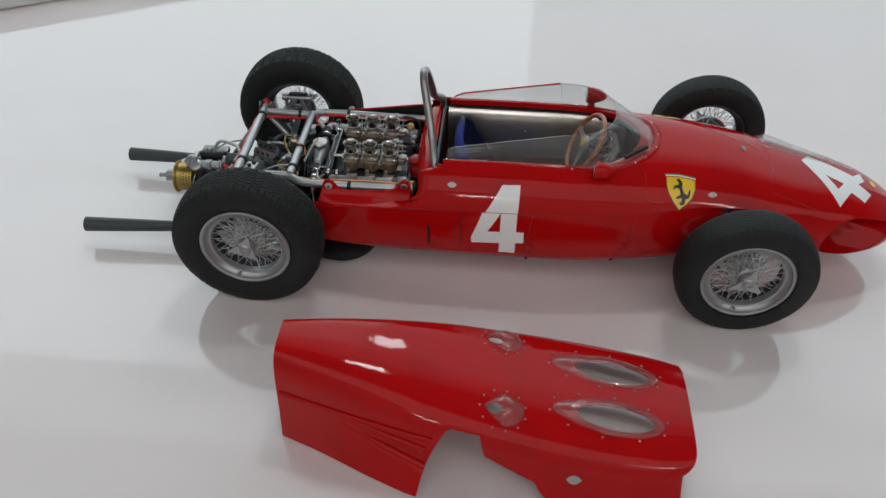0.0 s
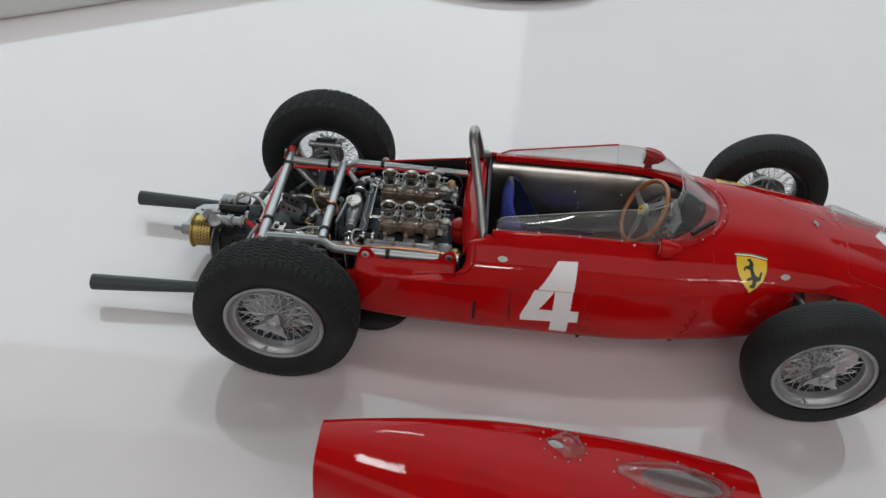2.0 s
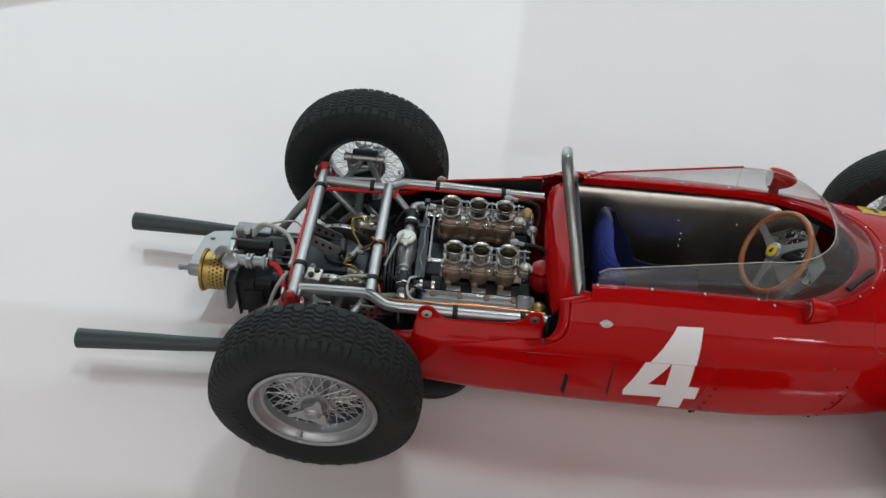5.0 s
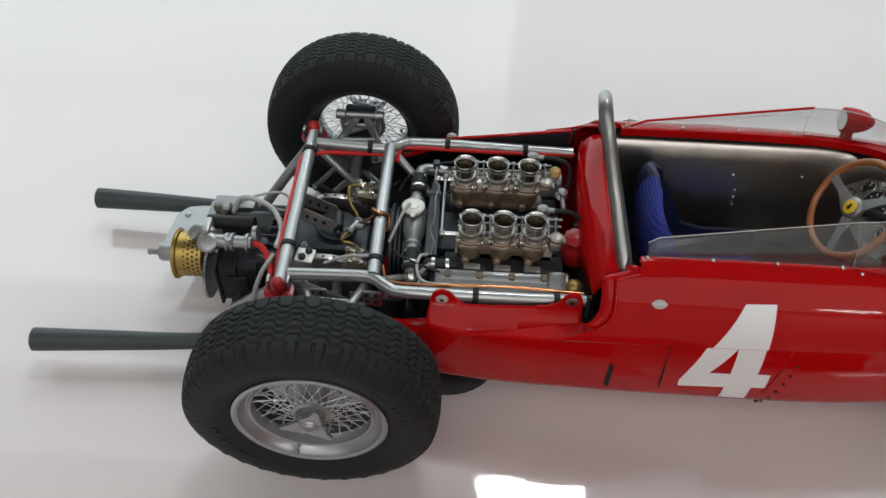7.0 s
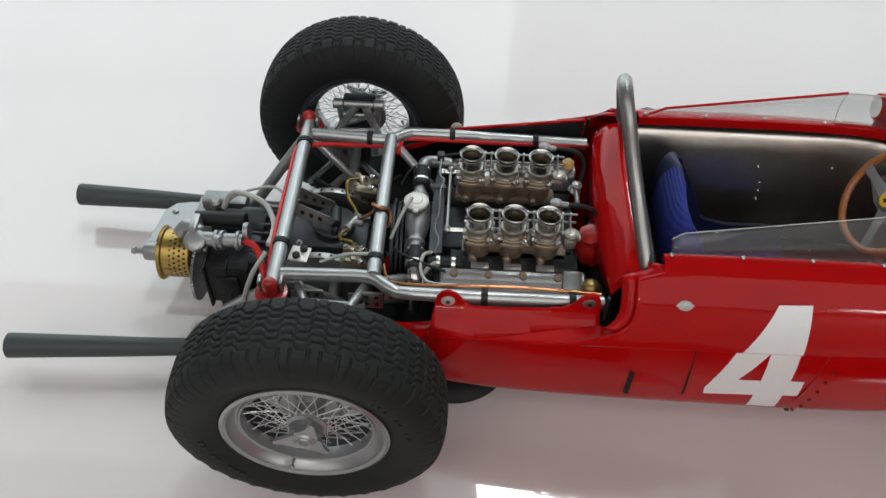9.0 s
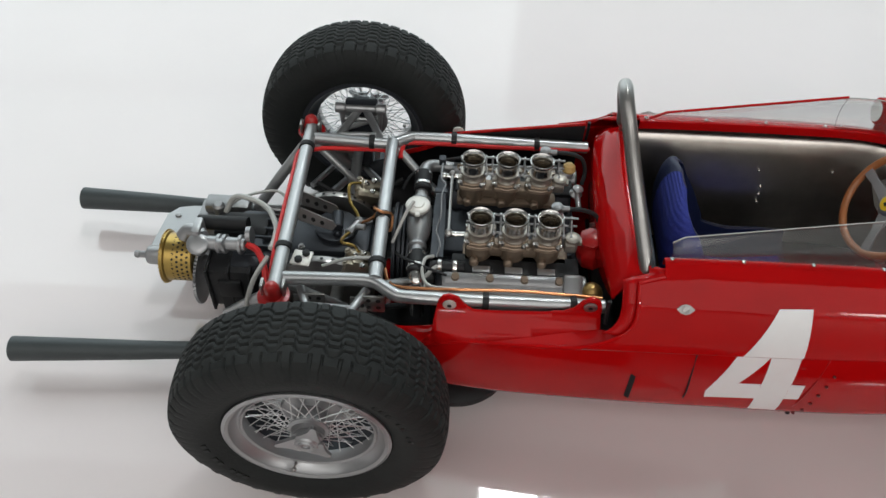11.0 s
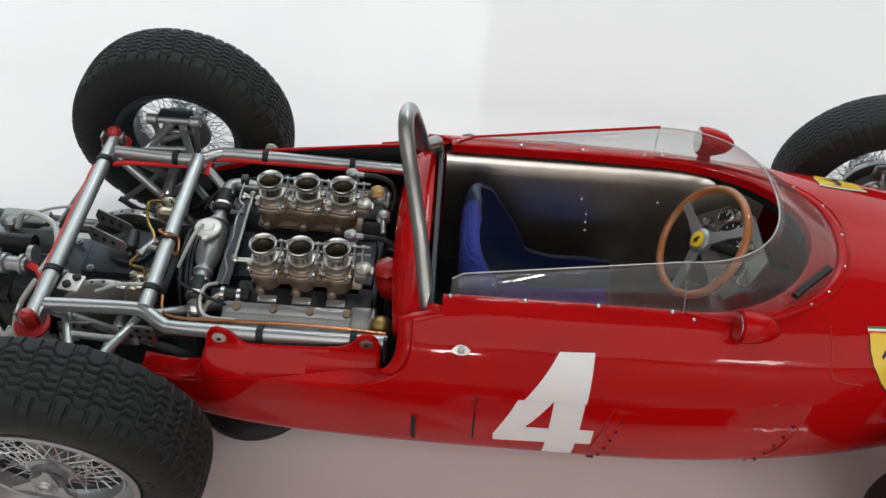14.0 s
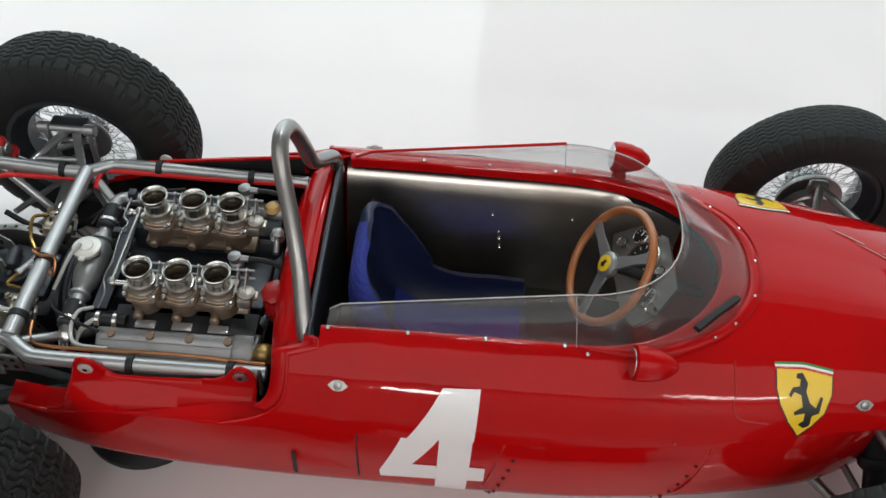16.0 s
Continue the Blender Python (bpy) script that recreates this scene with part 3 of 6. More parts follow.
wheel("rear", REAR_R, 8.6, 17.0, 0.8, 45.3, 1, 55)
wheel("front", FRONT_R, 7.4, 17.0, 192, -50.4, -1, 10)
wheel("front", FRONT_R, 7.4, 17.0, 193.4, 49.9, 1, 40)

# ---- cockpit ----
# bulkhead behind the seat: a red crowned sheet with a rubber-edged plate in front of it
bm = bmesh.new()
rows = []
for i in range(25):
    v = -1 + i / 12
    y = 26.5 * v
    drop = abs(v) ** 5
    top = 50.2 - 3.2 * drop
    rows.append([(61.5 + 2.2 * abs(v) ** 2, y, 41.0 - 5 * (1 - abs(v) ** 2)), (62.0 + 1.8 * abs(v) ** 2, y, 43.6 - 1.5 * drop), (64.0 + 1.2 * abs(v) ** 2, y, 46.4 - 2 * drop), (66.5, y, 48.6 - 2.6 * drop), (69.8, y, top)])
grid_faces(bm, rows)
solid(part("bulkhead_fairing", bm, RED, car, "curved red fairing behind the cockpit"), 0.6)
bm = bmesh.new()
block(bm, (71.2, 0, 30), (0.9, 50, 39), 0.3)
part("bulkhead", bm, BLACK, car, "black bulkhead plate behind the seat")
bm = bmesh.new()
tube(bm, [(71.2, -25.2, 44), (71.2, -24.4, 48.6), (71.2, -21, 50.2), (71.2, 0, 50.6), (71.2, 21, 50.2), (71.2, 24.4, 48.6)], 0.6, 8)
part("bulkhead_edging", bm, GUN, car)

# roll hoop
bm = bmesh.new()
tube(bm, [(70.6, -24, 44), (70.2, -22.5, 48.5), (68.2, -13.5, 56), (66.2, -7.4, 63.4), (64.4, -3, 70.4), (63.6, 0, 73.6), (63.4, 3.6, 75.0), (63.9, 7.4, 73.4), (64.8, 10.0, 69), (66, 11.6, 63.5), (66.8, 13.0, 59.2), (68.2, 17.0, 56.0), (69.8, 21.5, 52.6), (70.4, 23.2, 47)], 1.62, 14, 6)
part("roll_hoop", bm, STEEL, car, "worn grey steel roll-over hoop")

# bucket seat: a swept trough, navy inside, its back and flanks in ribbed blue cloth
SEAT = [(80.6, 53.6, 2.0, 0.2), (79.8, 52.9, 6.5, 0.8), (79.0, 51.2, 9.8, 2.4), (78.2, 47.4, 12.2, 5.6), (78.2, 39.6, 13.4, 8.8), (80.3, 31.0, 14.0, 10.6), (84.0, 22.5, 14.2, 11.0), (90.0, 17.2, 14.0, 9.6),
        (100.0, 15.5, 13.5, 8.5), (110.0, 16.5, 13.5, 7.5), (117.5, 17.8, 13.2, 6.0)]


def seat_row(u, lift=0.0, n=30, ribs=False):
    k = u * (len(SEAT) - 1)
    tab = [(i, *r) for i, r in enumerate(SEAT)]
    x, z, w, h = curve_at(tab, k)
    x2, z2, _, _ = curve_at(tab, min(k + 0.05, len(SEAT) - 1))
    x1, z1, _, _ = curve_at(tab, max(k - 0.05, 0))
    d = Vector((x2 - x1, 0, z2 - z1)).normalized()
    nrm = Vector((-d.z, 0, d.x))
    row = []
    for i in range(n + 1):
        v = -1 + 2 * i / n
        g = max(0.0, (abs(v) - 0.42) / 0.58)
        y = w * math.sin(math.pi / 2 * min(1.0, abs(v) * 1.12)) * (1 if v > 0 else -1)
        up = h * g ** 1.45
        # outward: back on the pan, sideways on the wings
        out = (-nrm * (1 - g) + Vector((0, 1 if v > 0 else -1, 0)) * g).normalized()
        far = lift + (0.16 * abs(math.sin(math.pi * u * 22)) if ribs else 0.0)
        row.append(Vector((x, y, z)) + nrm * up + out * far)
    return row


bm = bmesh.new()
inner = [seat_row(i / 48, 0.0) for i in range(49)]
outer = [seat_row(i / 48, 1.1) for i in range(49)]
grid_faces(bm, [r + list(reversed(o)) for r, o in zip(inner, outer)], close=True, cap=True)
seat_shell = part("seat", bm, BLUE_DARK, car, "navy blue bucket seat with bright blue ribbed cloth flanks")
bm = bmesh.new()
grid_faces(bm, [seat_row(i / 144, 1.25, ribs=True)[:19] for i in range(145)])
part("seat_cover", bm, BLUE, seat_shell, "bright blue ribbed cloth over the seat's back and flanks")
bm = bmesh.new()
rows = [seat_row(0.62 + 0.36 * i / 40, -0.5)[8:23] for i in range(41)]
grid_faces(bm, rows)
part("seat_cushion", bm, BLUE, seat_shell, "bright blue cloth cushion")
bm = bmesh.new()
block(bm, (121.5, -9, 14), (7, 9, 0.7), 0.2)
pedal_plate = part("foot_plate", bm, ALLOY, car)
bm = bmesh.new()
tube(bm, [(86, 27, 20), (110, 30, 21), (128, 28.5, 20)], 1.1, 10)
part("side_rail", bm, STEEL, car)

# dashboard and gauges
bm = bmesh.new()
plate(bm, [(-19, -6), (-17, 2), (-10, 7.6), (4, 7.6), (8, 2), (8.5, -4), (4, -6.5), (-12, -7.5)], 0.8, pose(140.5, 0, 41.5) @ Matrix.Rotation(radians(-90), 4, "Z") @ Matrix.Rotation(radians(48), 4, "X"))
dash = part("dashboard", bm, DASH, car, "grey metal dashboard with round gauges")
DN = Vector((-math.sin(radians(48)), 0, math.cos(radians(48))))
DU = Vector((math.cos(radians(48)), 0, math.sin(radians(48))))
for y, v, r in ((7.0, 1.0, 4.6), (-3.0, 0.6, 2.6), (13.5, 1.6, 2.2), (-6.6, 1.4, 1.3), (14.6, -3.4, 1.3), (1.6, 5.0, 1.1), (-4.0, -4.4, 1.2), (11.5, 5.2, 0.9)):
    c = Vector((140.5, y, 41.5)) + DU * v + DN * 0.6
    bm = bmesh.new()
    lathe(bm, [(r, 0), (r, 1.2), (r * 0.94, 1.4), (r * 0.84, 1.3), (r * 0.84, 0.9)], c, DN, 28)
    g = part("gauge", bm, CHROME, dash)
    bm = bmesh.new()
    lathe(bm, [(r * 0.83, 0.0), (r * 0.83, 1.05)], c, DN, 24)
    part("gauge_face", bm, BLACK if r > 2 else STEEL, dash)
    if r > 2:
        for k in range(9):
            bm = bmesh.new()
            a = radians(-30 + 30 * k)
            d = Vector((0, math.cos(a), 0)) + DU * math.sin(a)
            rod(bm, c + DN * 1.1 + d * r * 0.58, c + DN * 1.1 + d * r * 0.74, 0.1, seg=5)
            part("gauge_mark", bm, WHITE_DECAL, dash)
        bm = bmesh.new()
        rod(bm, c + DN * 1.15, c + DN * 1.15 + Vector((0, r * 0.3, 0)) + DU * r * 0.5, 0.13, seg=6)
        part("gauge_needle", bm, WHITE_DECAL, dash)

# steering wheel
SW = Vector((131.4, 1.6, 46.8))
swm = Matrix.Translation(SW) @ Matrix.Rotation(radians(5), 4, "Z") @ Matrix.Rotation(radians(-60), 4, "Y")
bm = bmesh.new()
ring = bmesh.new()
rows = [[Vector(((12.7 + 0.95 * math.cos(b)) * math.cos(a), (12.7 + 0.95 * math.cos(b)) * math.sin(a), 0.9 * math.sin(b))) for b in (2 * math.pi * k / 12 for k in range(12))] for a in (2 * math.pi * i / 64 for i in range(65))]
grid_faces(ring, rows, close=True)
bmesh.ops.remove_doubles(ring, verts=ring.verts, dist=0.001)
ring.transform(swm)
wheel_rim = part("steering_wheel", ring, WOOD, car, "wood-rimmed steering wheel with drilled alloy spokes")
for k in range(3):
    bm = bmesh.new()
    plate(bm, [(2.5, -1.5), (8, -0.95), (12.4, -1.2), (12.4, 1.2), (8, 0.95), (2.5, 1.5)], 0.6, swm @ Matrix.Rotation(radians(212 + 120 * k), 4, "Z"))
    sp = part("wheel_spoke", bm, ALLOY, wheel_rim)
bm = bmesh.new()
lathe(bm, [(2.9, -0.4), (2.9, 0.8), (2.4, 1.2), (2.0, 1.3)], (0, 0, 0), (0, 0, 1), 28)
bm.transform(swm)
part("wheel_boss", bm, ALLOY, wheel_rim)
bm = bmesh.new()
lathe(bm, [(1.9, 1.2), (1.9, 1.5), (1.5, 1.6)], (0, 0, 0), (0, 0, 1), 24)
bm.transform(swm)
part("horn_button", bm, YELLOW, wheel_rim, "yellow horn button with a black mark")
bm = bmesh.new()
plate(bm, [(-0.9, -0.3), (-0.2, -0.7), (0.3, -0.2), (1.0, -0.4), (0.6, 0.5), (0.1, 0.3), (-0.6, 0.6)], 0.1, swm @ Matrix.Translation((0, 0, 1.62)))
part("horn_mark", bm, BLACK_DECAL, wheel_rim)
bm = bmesh.new()
rod(bm, SW, SW + Vector((22, 0, -7)), 1.2, seg=12)
part("steering_column", bm, BLACK, car)

# windscreen: wraps from one cockpit side round the front to the other
def screen_base(u):
    a = abs(u)
    sgn = -1 if u < 0 else 1
    if a > 0.5:
        f = (a - 0.5) / 0.5
        x = 122 - 47.5 * f
        return skin(x, s_at_y(x, 23.2), 0.15, sgn)
    th = a / 0.5 * math.pi / 2
    x, y = 122 + 36.5 * math.cos(th) ** 0.9, 23.2 * math.sin(th) ** 0.85
    return skin(x, s_at_y(x, y), 0.15, sgn)


def screen_rim(u):
    a = abs(u)
    sgn = -1 if u < 0 else 1
    if a > 0.5:
        f = (a - 0.5) / 0.5
        return Vector((120 - 45 * f, sgn * (20.0 + 0.6 * f), 63.6 - 8.2 * f - (1.4 if f > 0.97 else 0)))
    th = a / 0.5 * math.pi / 2
    return Vector((120 + 21.5 * math.cos(th) ** 0.9, sgn * 20.0 * math.sin(th) ** 0.85, 63.6 + 1.0 * math.cos(th)))


bm = bmesh.new()
rows = []
for i in range(121):
    u = -1 + i / 60
    a, b = screen_base(u), screen_rim(u)
    rows.append([a.lerp(b, k / 8) + Vector((0, (1 if u > 0 else -1) * 0.9 * math.sin(math.pi * k / 8) * min(1, abs(u) * 4), 0)) for k in range(9)])
grid_faces(bm, rows)
screen = part("windscreen", bm, SCREEN, car, "clear wrap-round acetate windscreen")
solid(screen, 0.35)
bm = bmesh.new()
tube(bm, [screen_rim(0.5 + 0.5 * k / 12) + Vector((0, 0.1, 0.1)) for k in range(13)], 0.32, 8, 1)
part("screen_edging", bm, RED, screen, "thin red edge trim of the windscreen")
bm = bmesh.new()
tube(bm, [screen_rim(-1 + 1.5 * k / 60) for k in range(61)], 0.13, 6, 1)
part("screen_edge", bm, CLEARHOSE, screen)
for sgn in (-1, 1):
    bm = bmesh.new()
    a, b = screen_base(sgn * 0.5), screen_rim(sgn * 0.5)
    tube(bm, [a + Vector((0, sgn * 0.3, 0)), a.lerp(b, 0.5) + Vector((0, sgn * 1.1, 0)), b + Vector((0, sgn * 0.2, 0))], 0.07, 6, 4)
    part("screen_joint", bm, CLEARHOSE, screen)
# red flange and rivets round the screen's foot
bm = bmesh.new()
rows = []
for i in range(61):
    u = -0.5 + 1.0 * i / 60
    p = screen_base(u)
    c = Vector((118, 0, p.z))
    d = (p - c).normalized()
    q = p + d * 2.6 * max(0.02, min(1.0, (0.5 - abs(u)) / 0.1))
    q = skin(min(q.x, 250), s_at_y(min(q.x, 250), q.y), 0.25, -1 if u < 0 else 1)
    rows.append([p + Vector((0, 0, 0.12)), p.lerp(q, 0.5) + Vector((0, 0, 0.15)), q])
grid_faces(bm, rows)
solid(part("screen_flange", bm, RED, car, "red flange under the windscreen"), 0.3)
RIVETS = {}


def rivet(p, parent, size=1.0, mat=CHROME, name="rivet"):
    """A small domed rivet; those of one metal share a mesh."""
    if mat.name not in RIVETS:
        b = bmesh.new()
        ball(b, (0, 0, 0), 0.5, 10, (1, 1, 0.7))
        b.transform(Matrix.Scale(MM, 4))
        RIVETS[mat.name] = bpy.data.meshes.new("rivet")
        b.to_mesh(RIVETS[mat.name])
        b.free()
    return link(name, RIVETS[mat.name], mat, parent, at=Matrix.Translation(Vector(p) * MM) @ Matrix.Scale(size, 4))


for sgn in (-1, 1):
    for x in (74.9, 90.0, 104.8, 119.8, 124.2, 136.5):
        y = 23.3 if x < 122 else 23.2 * math.sqrt(max(0, 1 - ((x - 122) / 36.5) ** 2))
        y -= 0 if x < 122 else -1.2
        rivet(skin(x, s_at_y(x, y), 0.2, sgn), car, 1.0)
for u in (-0.26, -0.2, -0.1, 0.0, 0.1, 0.2, 0.26):
    p = screen_base(u)
    q = p + (p - Vector((118, 0, p.z))).normalized() * 1.5
    rivet(skin(q.x, s_at_y(q.x, q.y), 0.35, -1 if u < 0 else 1), car, 0.75)

# black foam strip inside the foot of the screen
bm = bmesh.new()
pts = [Vector((143.2, -17.4, 54.2)), Vector((147.0, -14.0, 54.5)), Vector((152.4, -9.4, 54.6))]
path = [p + Vector((1.3, -1.1, 0.5)) for p in smooth_path(pts, 6)]
grid_faces(bm, [[p + Vector((-0.2, 0.2, -0.8)), p + Vector((-0.1, 0.1, 0.3)), p + Vector((0.8, -0.7, 0.3)), p + Vector((0.9, -0.9, -0.8))] for p in path], close=True, cap=True)
part("foam_strip", bm, BLACK, car, "black foam strip inside the windscreen")
# mirrors
for sgn in (-1, 1):
    bm = bmesh.new()
    base = Vector((132.2, sgn * 26.6, 55.2 if sgn > 0 else 53.0))
    lathe(bm, [(3.0, 0), (3.4, 0.3), (3.5, 1.6), (3.2, 4.0), (2.5, 6.4), (1.2, 8.2), (0.2, 8.8)], base, (1, 0, -0.05), 28)
    mir = part("wing_mirror", bm, RED, car, "bullet-shaped red rear-view mirror")
    bm = bmesh.new()
    lathe(bm, [(2.7, -0.05), (2.7, 0.1)], base + Vector((-0.1, 0, 0)), (-1, 0, 0.05), 24)
    part("mirror_glass", bm, CHROME, mir)
    bm = bmesh.new()
    rod(bm, base + Vector((2.5, -sgn * 0.5, -2.5)), base + Vector((2.5, -sgn * 1.2, -6)), 1.3, 1.8, 12)
    part("mirror_stalk", bm, RED, mir)

# ---- markings, catches, joints and side panels on the body ----
def decal(name, outline, mapper, mat, parent, label="", cell=1.0, thick=0.06):
    """A thin film: a flat outline of (u, v) pairs cut into cells and laid on a surface by mapper(u, v)."""
    bm = bmesh.new()
    loops = outline if isinstance(outline[0], list) else [outline]
    for lp in loops:
        bm.faces.new([bm.verts.new((u, v, 0)) for u, v in lp])
    us, vs = [p[0] for lp in loops for p in lp], [p[1] for lp in loops for p in lp]
    for ax, lo, hi in ((0, min(us), max(us)), (1, min(vs), max(vs))):
        k = lo + cell
        while k < hi - 0.01:
            no = (1, 0, 0) if ax == 0 else (0, 1, 0)
            co = (k, 0, 0) if ax == 0 else (0, k, 0)
            bmesh.ops.bisect_plane(bm, geom=bm.verts[:] + bm.edges[:] + bm.faces[:], plane_co=co, plane_no=no)
            k += cell
    bmesh.ops.triangulate(bm, faces=bm.faces)
    for v in bm.verts:
        v.co = mapper(v.co.x, v.co.y)
    return part(name, bm, mat, parent, label)


def side_map(side, inset=0.0, out=0.14):
    def m(x, z):
        w, zm, zb, zt, pu, pl = curve_at(BODY, x)
        return skin(x, s_at_z(x, z), out, side, curve_at(INSET, x)[0] if inset else 0.0)
    return m


def top_map(side, out=0.14):
    def m(x, y):
        return skin(x, s_at_y(x, min(abs(y), curve_at(BODY, x)[0] - 0.2)), out, -1 if y < 0 else 1)
    return m


for side in (-1, 1):
    up = [(97.4, 47.0), (104.5, 47.2), (104.2, 37.98), (91.4, 37.75)]
    decal("race_number_top", up, side_map(side), WHITE_DECAL, car, "upper half of the white race number 4")
    low_a = [[(90.4, 37.55), (97.6, 37.6), (92.6, 28.9), (87.4, 28.9)], [(87.4, 28.9), (97.6, 29.2), (98.0, 23.6), (86.6, 23.0), (86.3, 25.4)],
             [(97.6, 37.6), (104.0, 37.7), (104.2, 18.4), (97.8, 18.4)], [(104.1, 29.6), (107.2, 29.6), (107.4, 24.2), (104.15, 24.0)]]
    decal("race_number_foot", low_a, side_map(side, 0.5), WHITE_DECAL, car, "lower half of the white race number 4")
    # shield: yellow with a dark figure, tricolour band above
    sg, far = side, 3.6 if side > 0 else 0.0
    sh = [(161.4, 22.9), (164.0, 22.3), (167.0, 22.1), (170.0, 22.4), (172.7, 23.0), (172.6, 26.0), (171.4, 28.8), (169.2, 30.6), (166.8, 32.0), (164.4, 30.6), (162.4, 28.4), (161.5, 26.0)]
    tm = top_map(side)
    sm = lambda u, v, sg=sg, side=side, far=far: top_map(side, 0.16)(u, sg * v - far)
    rim = [((x - 167) * 1.05 + 167, (y - 27) * 1.05 + 27) for x, y in sh]
    shield = decal("shield_badge", rim, lambda u, v, sg=sg, side=side, far=far: top_map(side, 0.12)(u, sg * v - far), BLACK_DECAL, car, "yellow shield badge with a dark figure")
    decal("shield_field", sh, sm, YELLOW, shield)
    fig = [(165.4, 23.3), (166.6, 23.0), (167.2, 23.9), (167.7, 24.6), (167.4, 26.0), (168.3, 27.6), (169.6, 28.2), (170.4, 26.4), (170.9, 26.6), (170.4, 28.8), (169.0, 29.3), (168.7, 30.6),
           (167.6, 31.0), (166.4, 30.7), (167.4, 30.1), (167.5, 29.1), (165.4, 29.6), (165.2, 29.2), (166.9, 28.3), (166.4, 26.6), (165.0, 26.3), (164.3, 27.2), (163.9, 26.8), (164.6, 25.6), (166.0, 25.3), (166.2, 24.2), (165.3, 24.0)]
    decal("shield_figure", fig, lambda u, v, sg=sg, side=side, far=far: top_map(side, 0.22)(u, sg * v - far), BLACK_DECAL, shield, cell=0.8)
    for k, m in enumerate((GREEN_DECAL, WHITE_DECAL, RED_DECAL)):
        y0 = 21.2 + 0.42 * k
        decal("shield_band", [(161.0, y0 + 0.5), (166.8, y0), (172.9, y0 + 0.5), (172.9, y0 + 0.92), (166.8, y0 + 0.42), (161.0, y0 + 0.92)], sm, m, shield)
    # quarter-turn catches
    for x, y in ((77.8, 32.3), (179.6, 26.6), (195.5, 0.6))[:3 if side < 0 else 2]:
        bm = bmesh.new()
        plate(bm, [(-2.4, 0), (-1.2, 1.1), (0, 1.4), (1.2, 1.1), (2.4, 0), (1.2, -1.1), (0, -1.4), (-1.2, -1.1)], 0.3)
        lathe(bm, [(1.0, 0.3), (1.0, 0.6), (0.7, 0.7)], (0, 0, 0), (0, 0, 1), 16)
        block(bm, (0, 0, 0.75), (1.3, 0.25, 0.2), 0.05)
        p = skin(x, s_at_y(x, y), 0.1, side)
        a, b = skin(x + 1, s_at_y(x + 1, y), 0.1, side) - p, skin(x, s_at_y(x, y + 1), 0.1, side) - p
        n = a.cross(b)
        n = n if n.z > 0 else -n
        bm.transform(Matrix.Translation(p) @ n.to_track_quat("Z", "X").to_matrix().to_4x4() @ Matrix.Rotation(radians(90), 4, "Z"))
        bm.transform(Matrix.Translation(p) @ Matrix.Scale(0.8, 4) @ Matrix.Translation(-p))
        part("panel_catch", bm, STEEL, car, "small steel quarter-turn panel catch")
    # joints: dark narrow gaps, and a riveted access panel
    for pts in ([(81.8, 37.2), (81.9, 30), (82.2, 22), (82.4, 12)], [(110.2, 37.4), (109.0, 30), (107.6, 22), (106.6, 15)], [(150.5, 37.5), (149.4, 30), (147.0, 22), (144.0, 14)]):
        bm = bmesh.new()
        tube(bm, [skin(x, s_at_z(x, z), -0.02, side, 0.5) for x, z in pts], 0.2, 6, 6)
        part("panel_gap", bm, BLACK if pts[0][0] < 90 else RED_CAP, car)
    for x0, x1 in ((112.4, 109.5), (148.6, 144.2)):
        for k in range(6):
            z = 33 - 3.4 * k
            x = x0 + (x1 - x0) * k / 5
            rivet(skin(x, s_at_z(x, z), 0.15, side, 0.5), car, 0.85, RED_DARK)
    for x in (109.2, 144.0):
        rivet(skin(x, s_at_z(x, 14.0), 0.25, side, 0.5), car, 1.3, BLACK, "fastener")
    # rolled rear edge of the cowl, and the red return flange inside it
    s0, s1 = s_at_z(68, curve_at(SEAM, 68)[0]), s_at_y(68, 25.5)
    edge = []
    for k in range(25):
        p = skin(68, s0 + (s1 - s0) * k / 24, -0.15, side)
        p.x -= tail_sweep(k / 24 * 0.95)
        edge.append(p)
    bm = bmesh.new()
    tube(bm, edge, 0.42, 8, 1)
    part("cowl_edge_roll", bm, RED, car, "rolled rear edge of the red cowl")
    bm = bmesh.new()
    grid_faces(bm, [[p + Vector((0.2, -side * 0.5, -0.1)), p + Vector((-1.4, -side * 1.0, -0.3)), p + Vector((-3.2, -side * 1.5, -0.6))] for p in edge[4:]])
    solid(part("cowl_return", bm, RED, car, "red return flange behind the cowl's edge"), 0.3)
    # dark seam where the upper cowl meets the lower body
    bm = bmesh.new()
    tube(bm, [skin(x, s_at_z(x, curve_at(SEAM, x)[0]), -0.02, side, 0.3) + Vector((0, 0, -0.2)) for x in (55, 60, 66, 74, 86, 100, 115, 130, 145)], 0.17, 6, 5)
    part("cowl_seam", bm, RED_DARK, car)
    rivet(skin(142.6, s_at_z(142.6, 39.4), 0.1, side), car, 0.9, RED_CAP)
    # air outlet in the flank: a dark slot behind a low teardrop blister
    bm = bmesh.new()
    rows = []
    for k in range(9):
        p = skin(69.3, s_at_z(69.3, 30.0 - 1.1 * k), 0.12, side, 0.5)
        rows.append([p + Vector((-0.5, 0, 0)), p + Vector((0.5, side * 0.7, 0))])
    grid_faces(bm, rows)
    part("air_slot", bm, BLACK, car, "dark air slot in the flank")
    bm = bmesh.new()
    rows = []
    for k in range(13):
        f = k / 12
        x = 69.7 + 11.5 * f
        hw, rise = 4.5 * (1 - f ** 2.2) + 0.05, 0.85 * (1 - f) ** 0.8
        row = []
        for j in range(13):
            g = -1 + j / 6
            row.append(skin(x, s_at_z(x, 25.4 - 1.0 * f + hw * g), 0.02 + 0.62 * rise * (1 - g * g) ** 2, side, 0.5))
        rows.append(row)
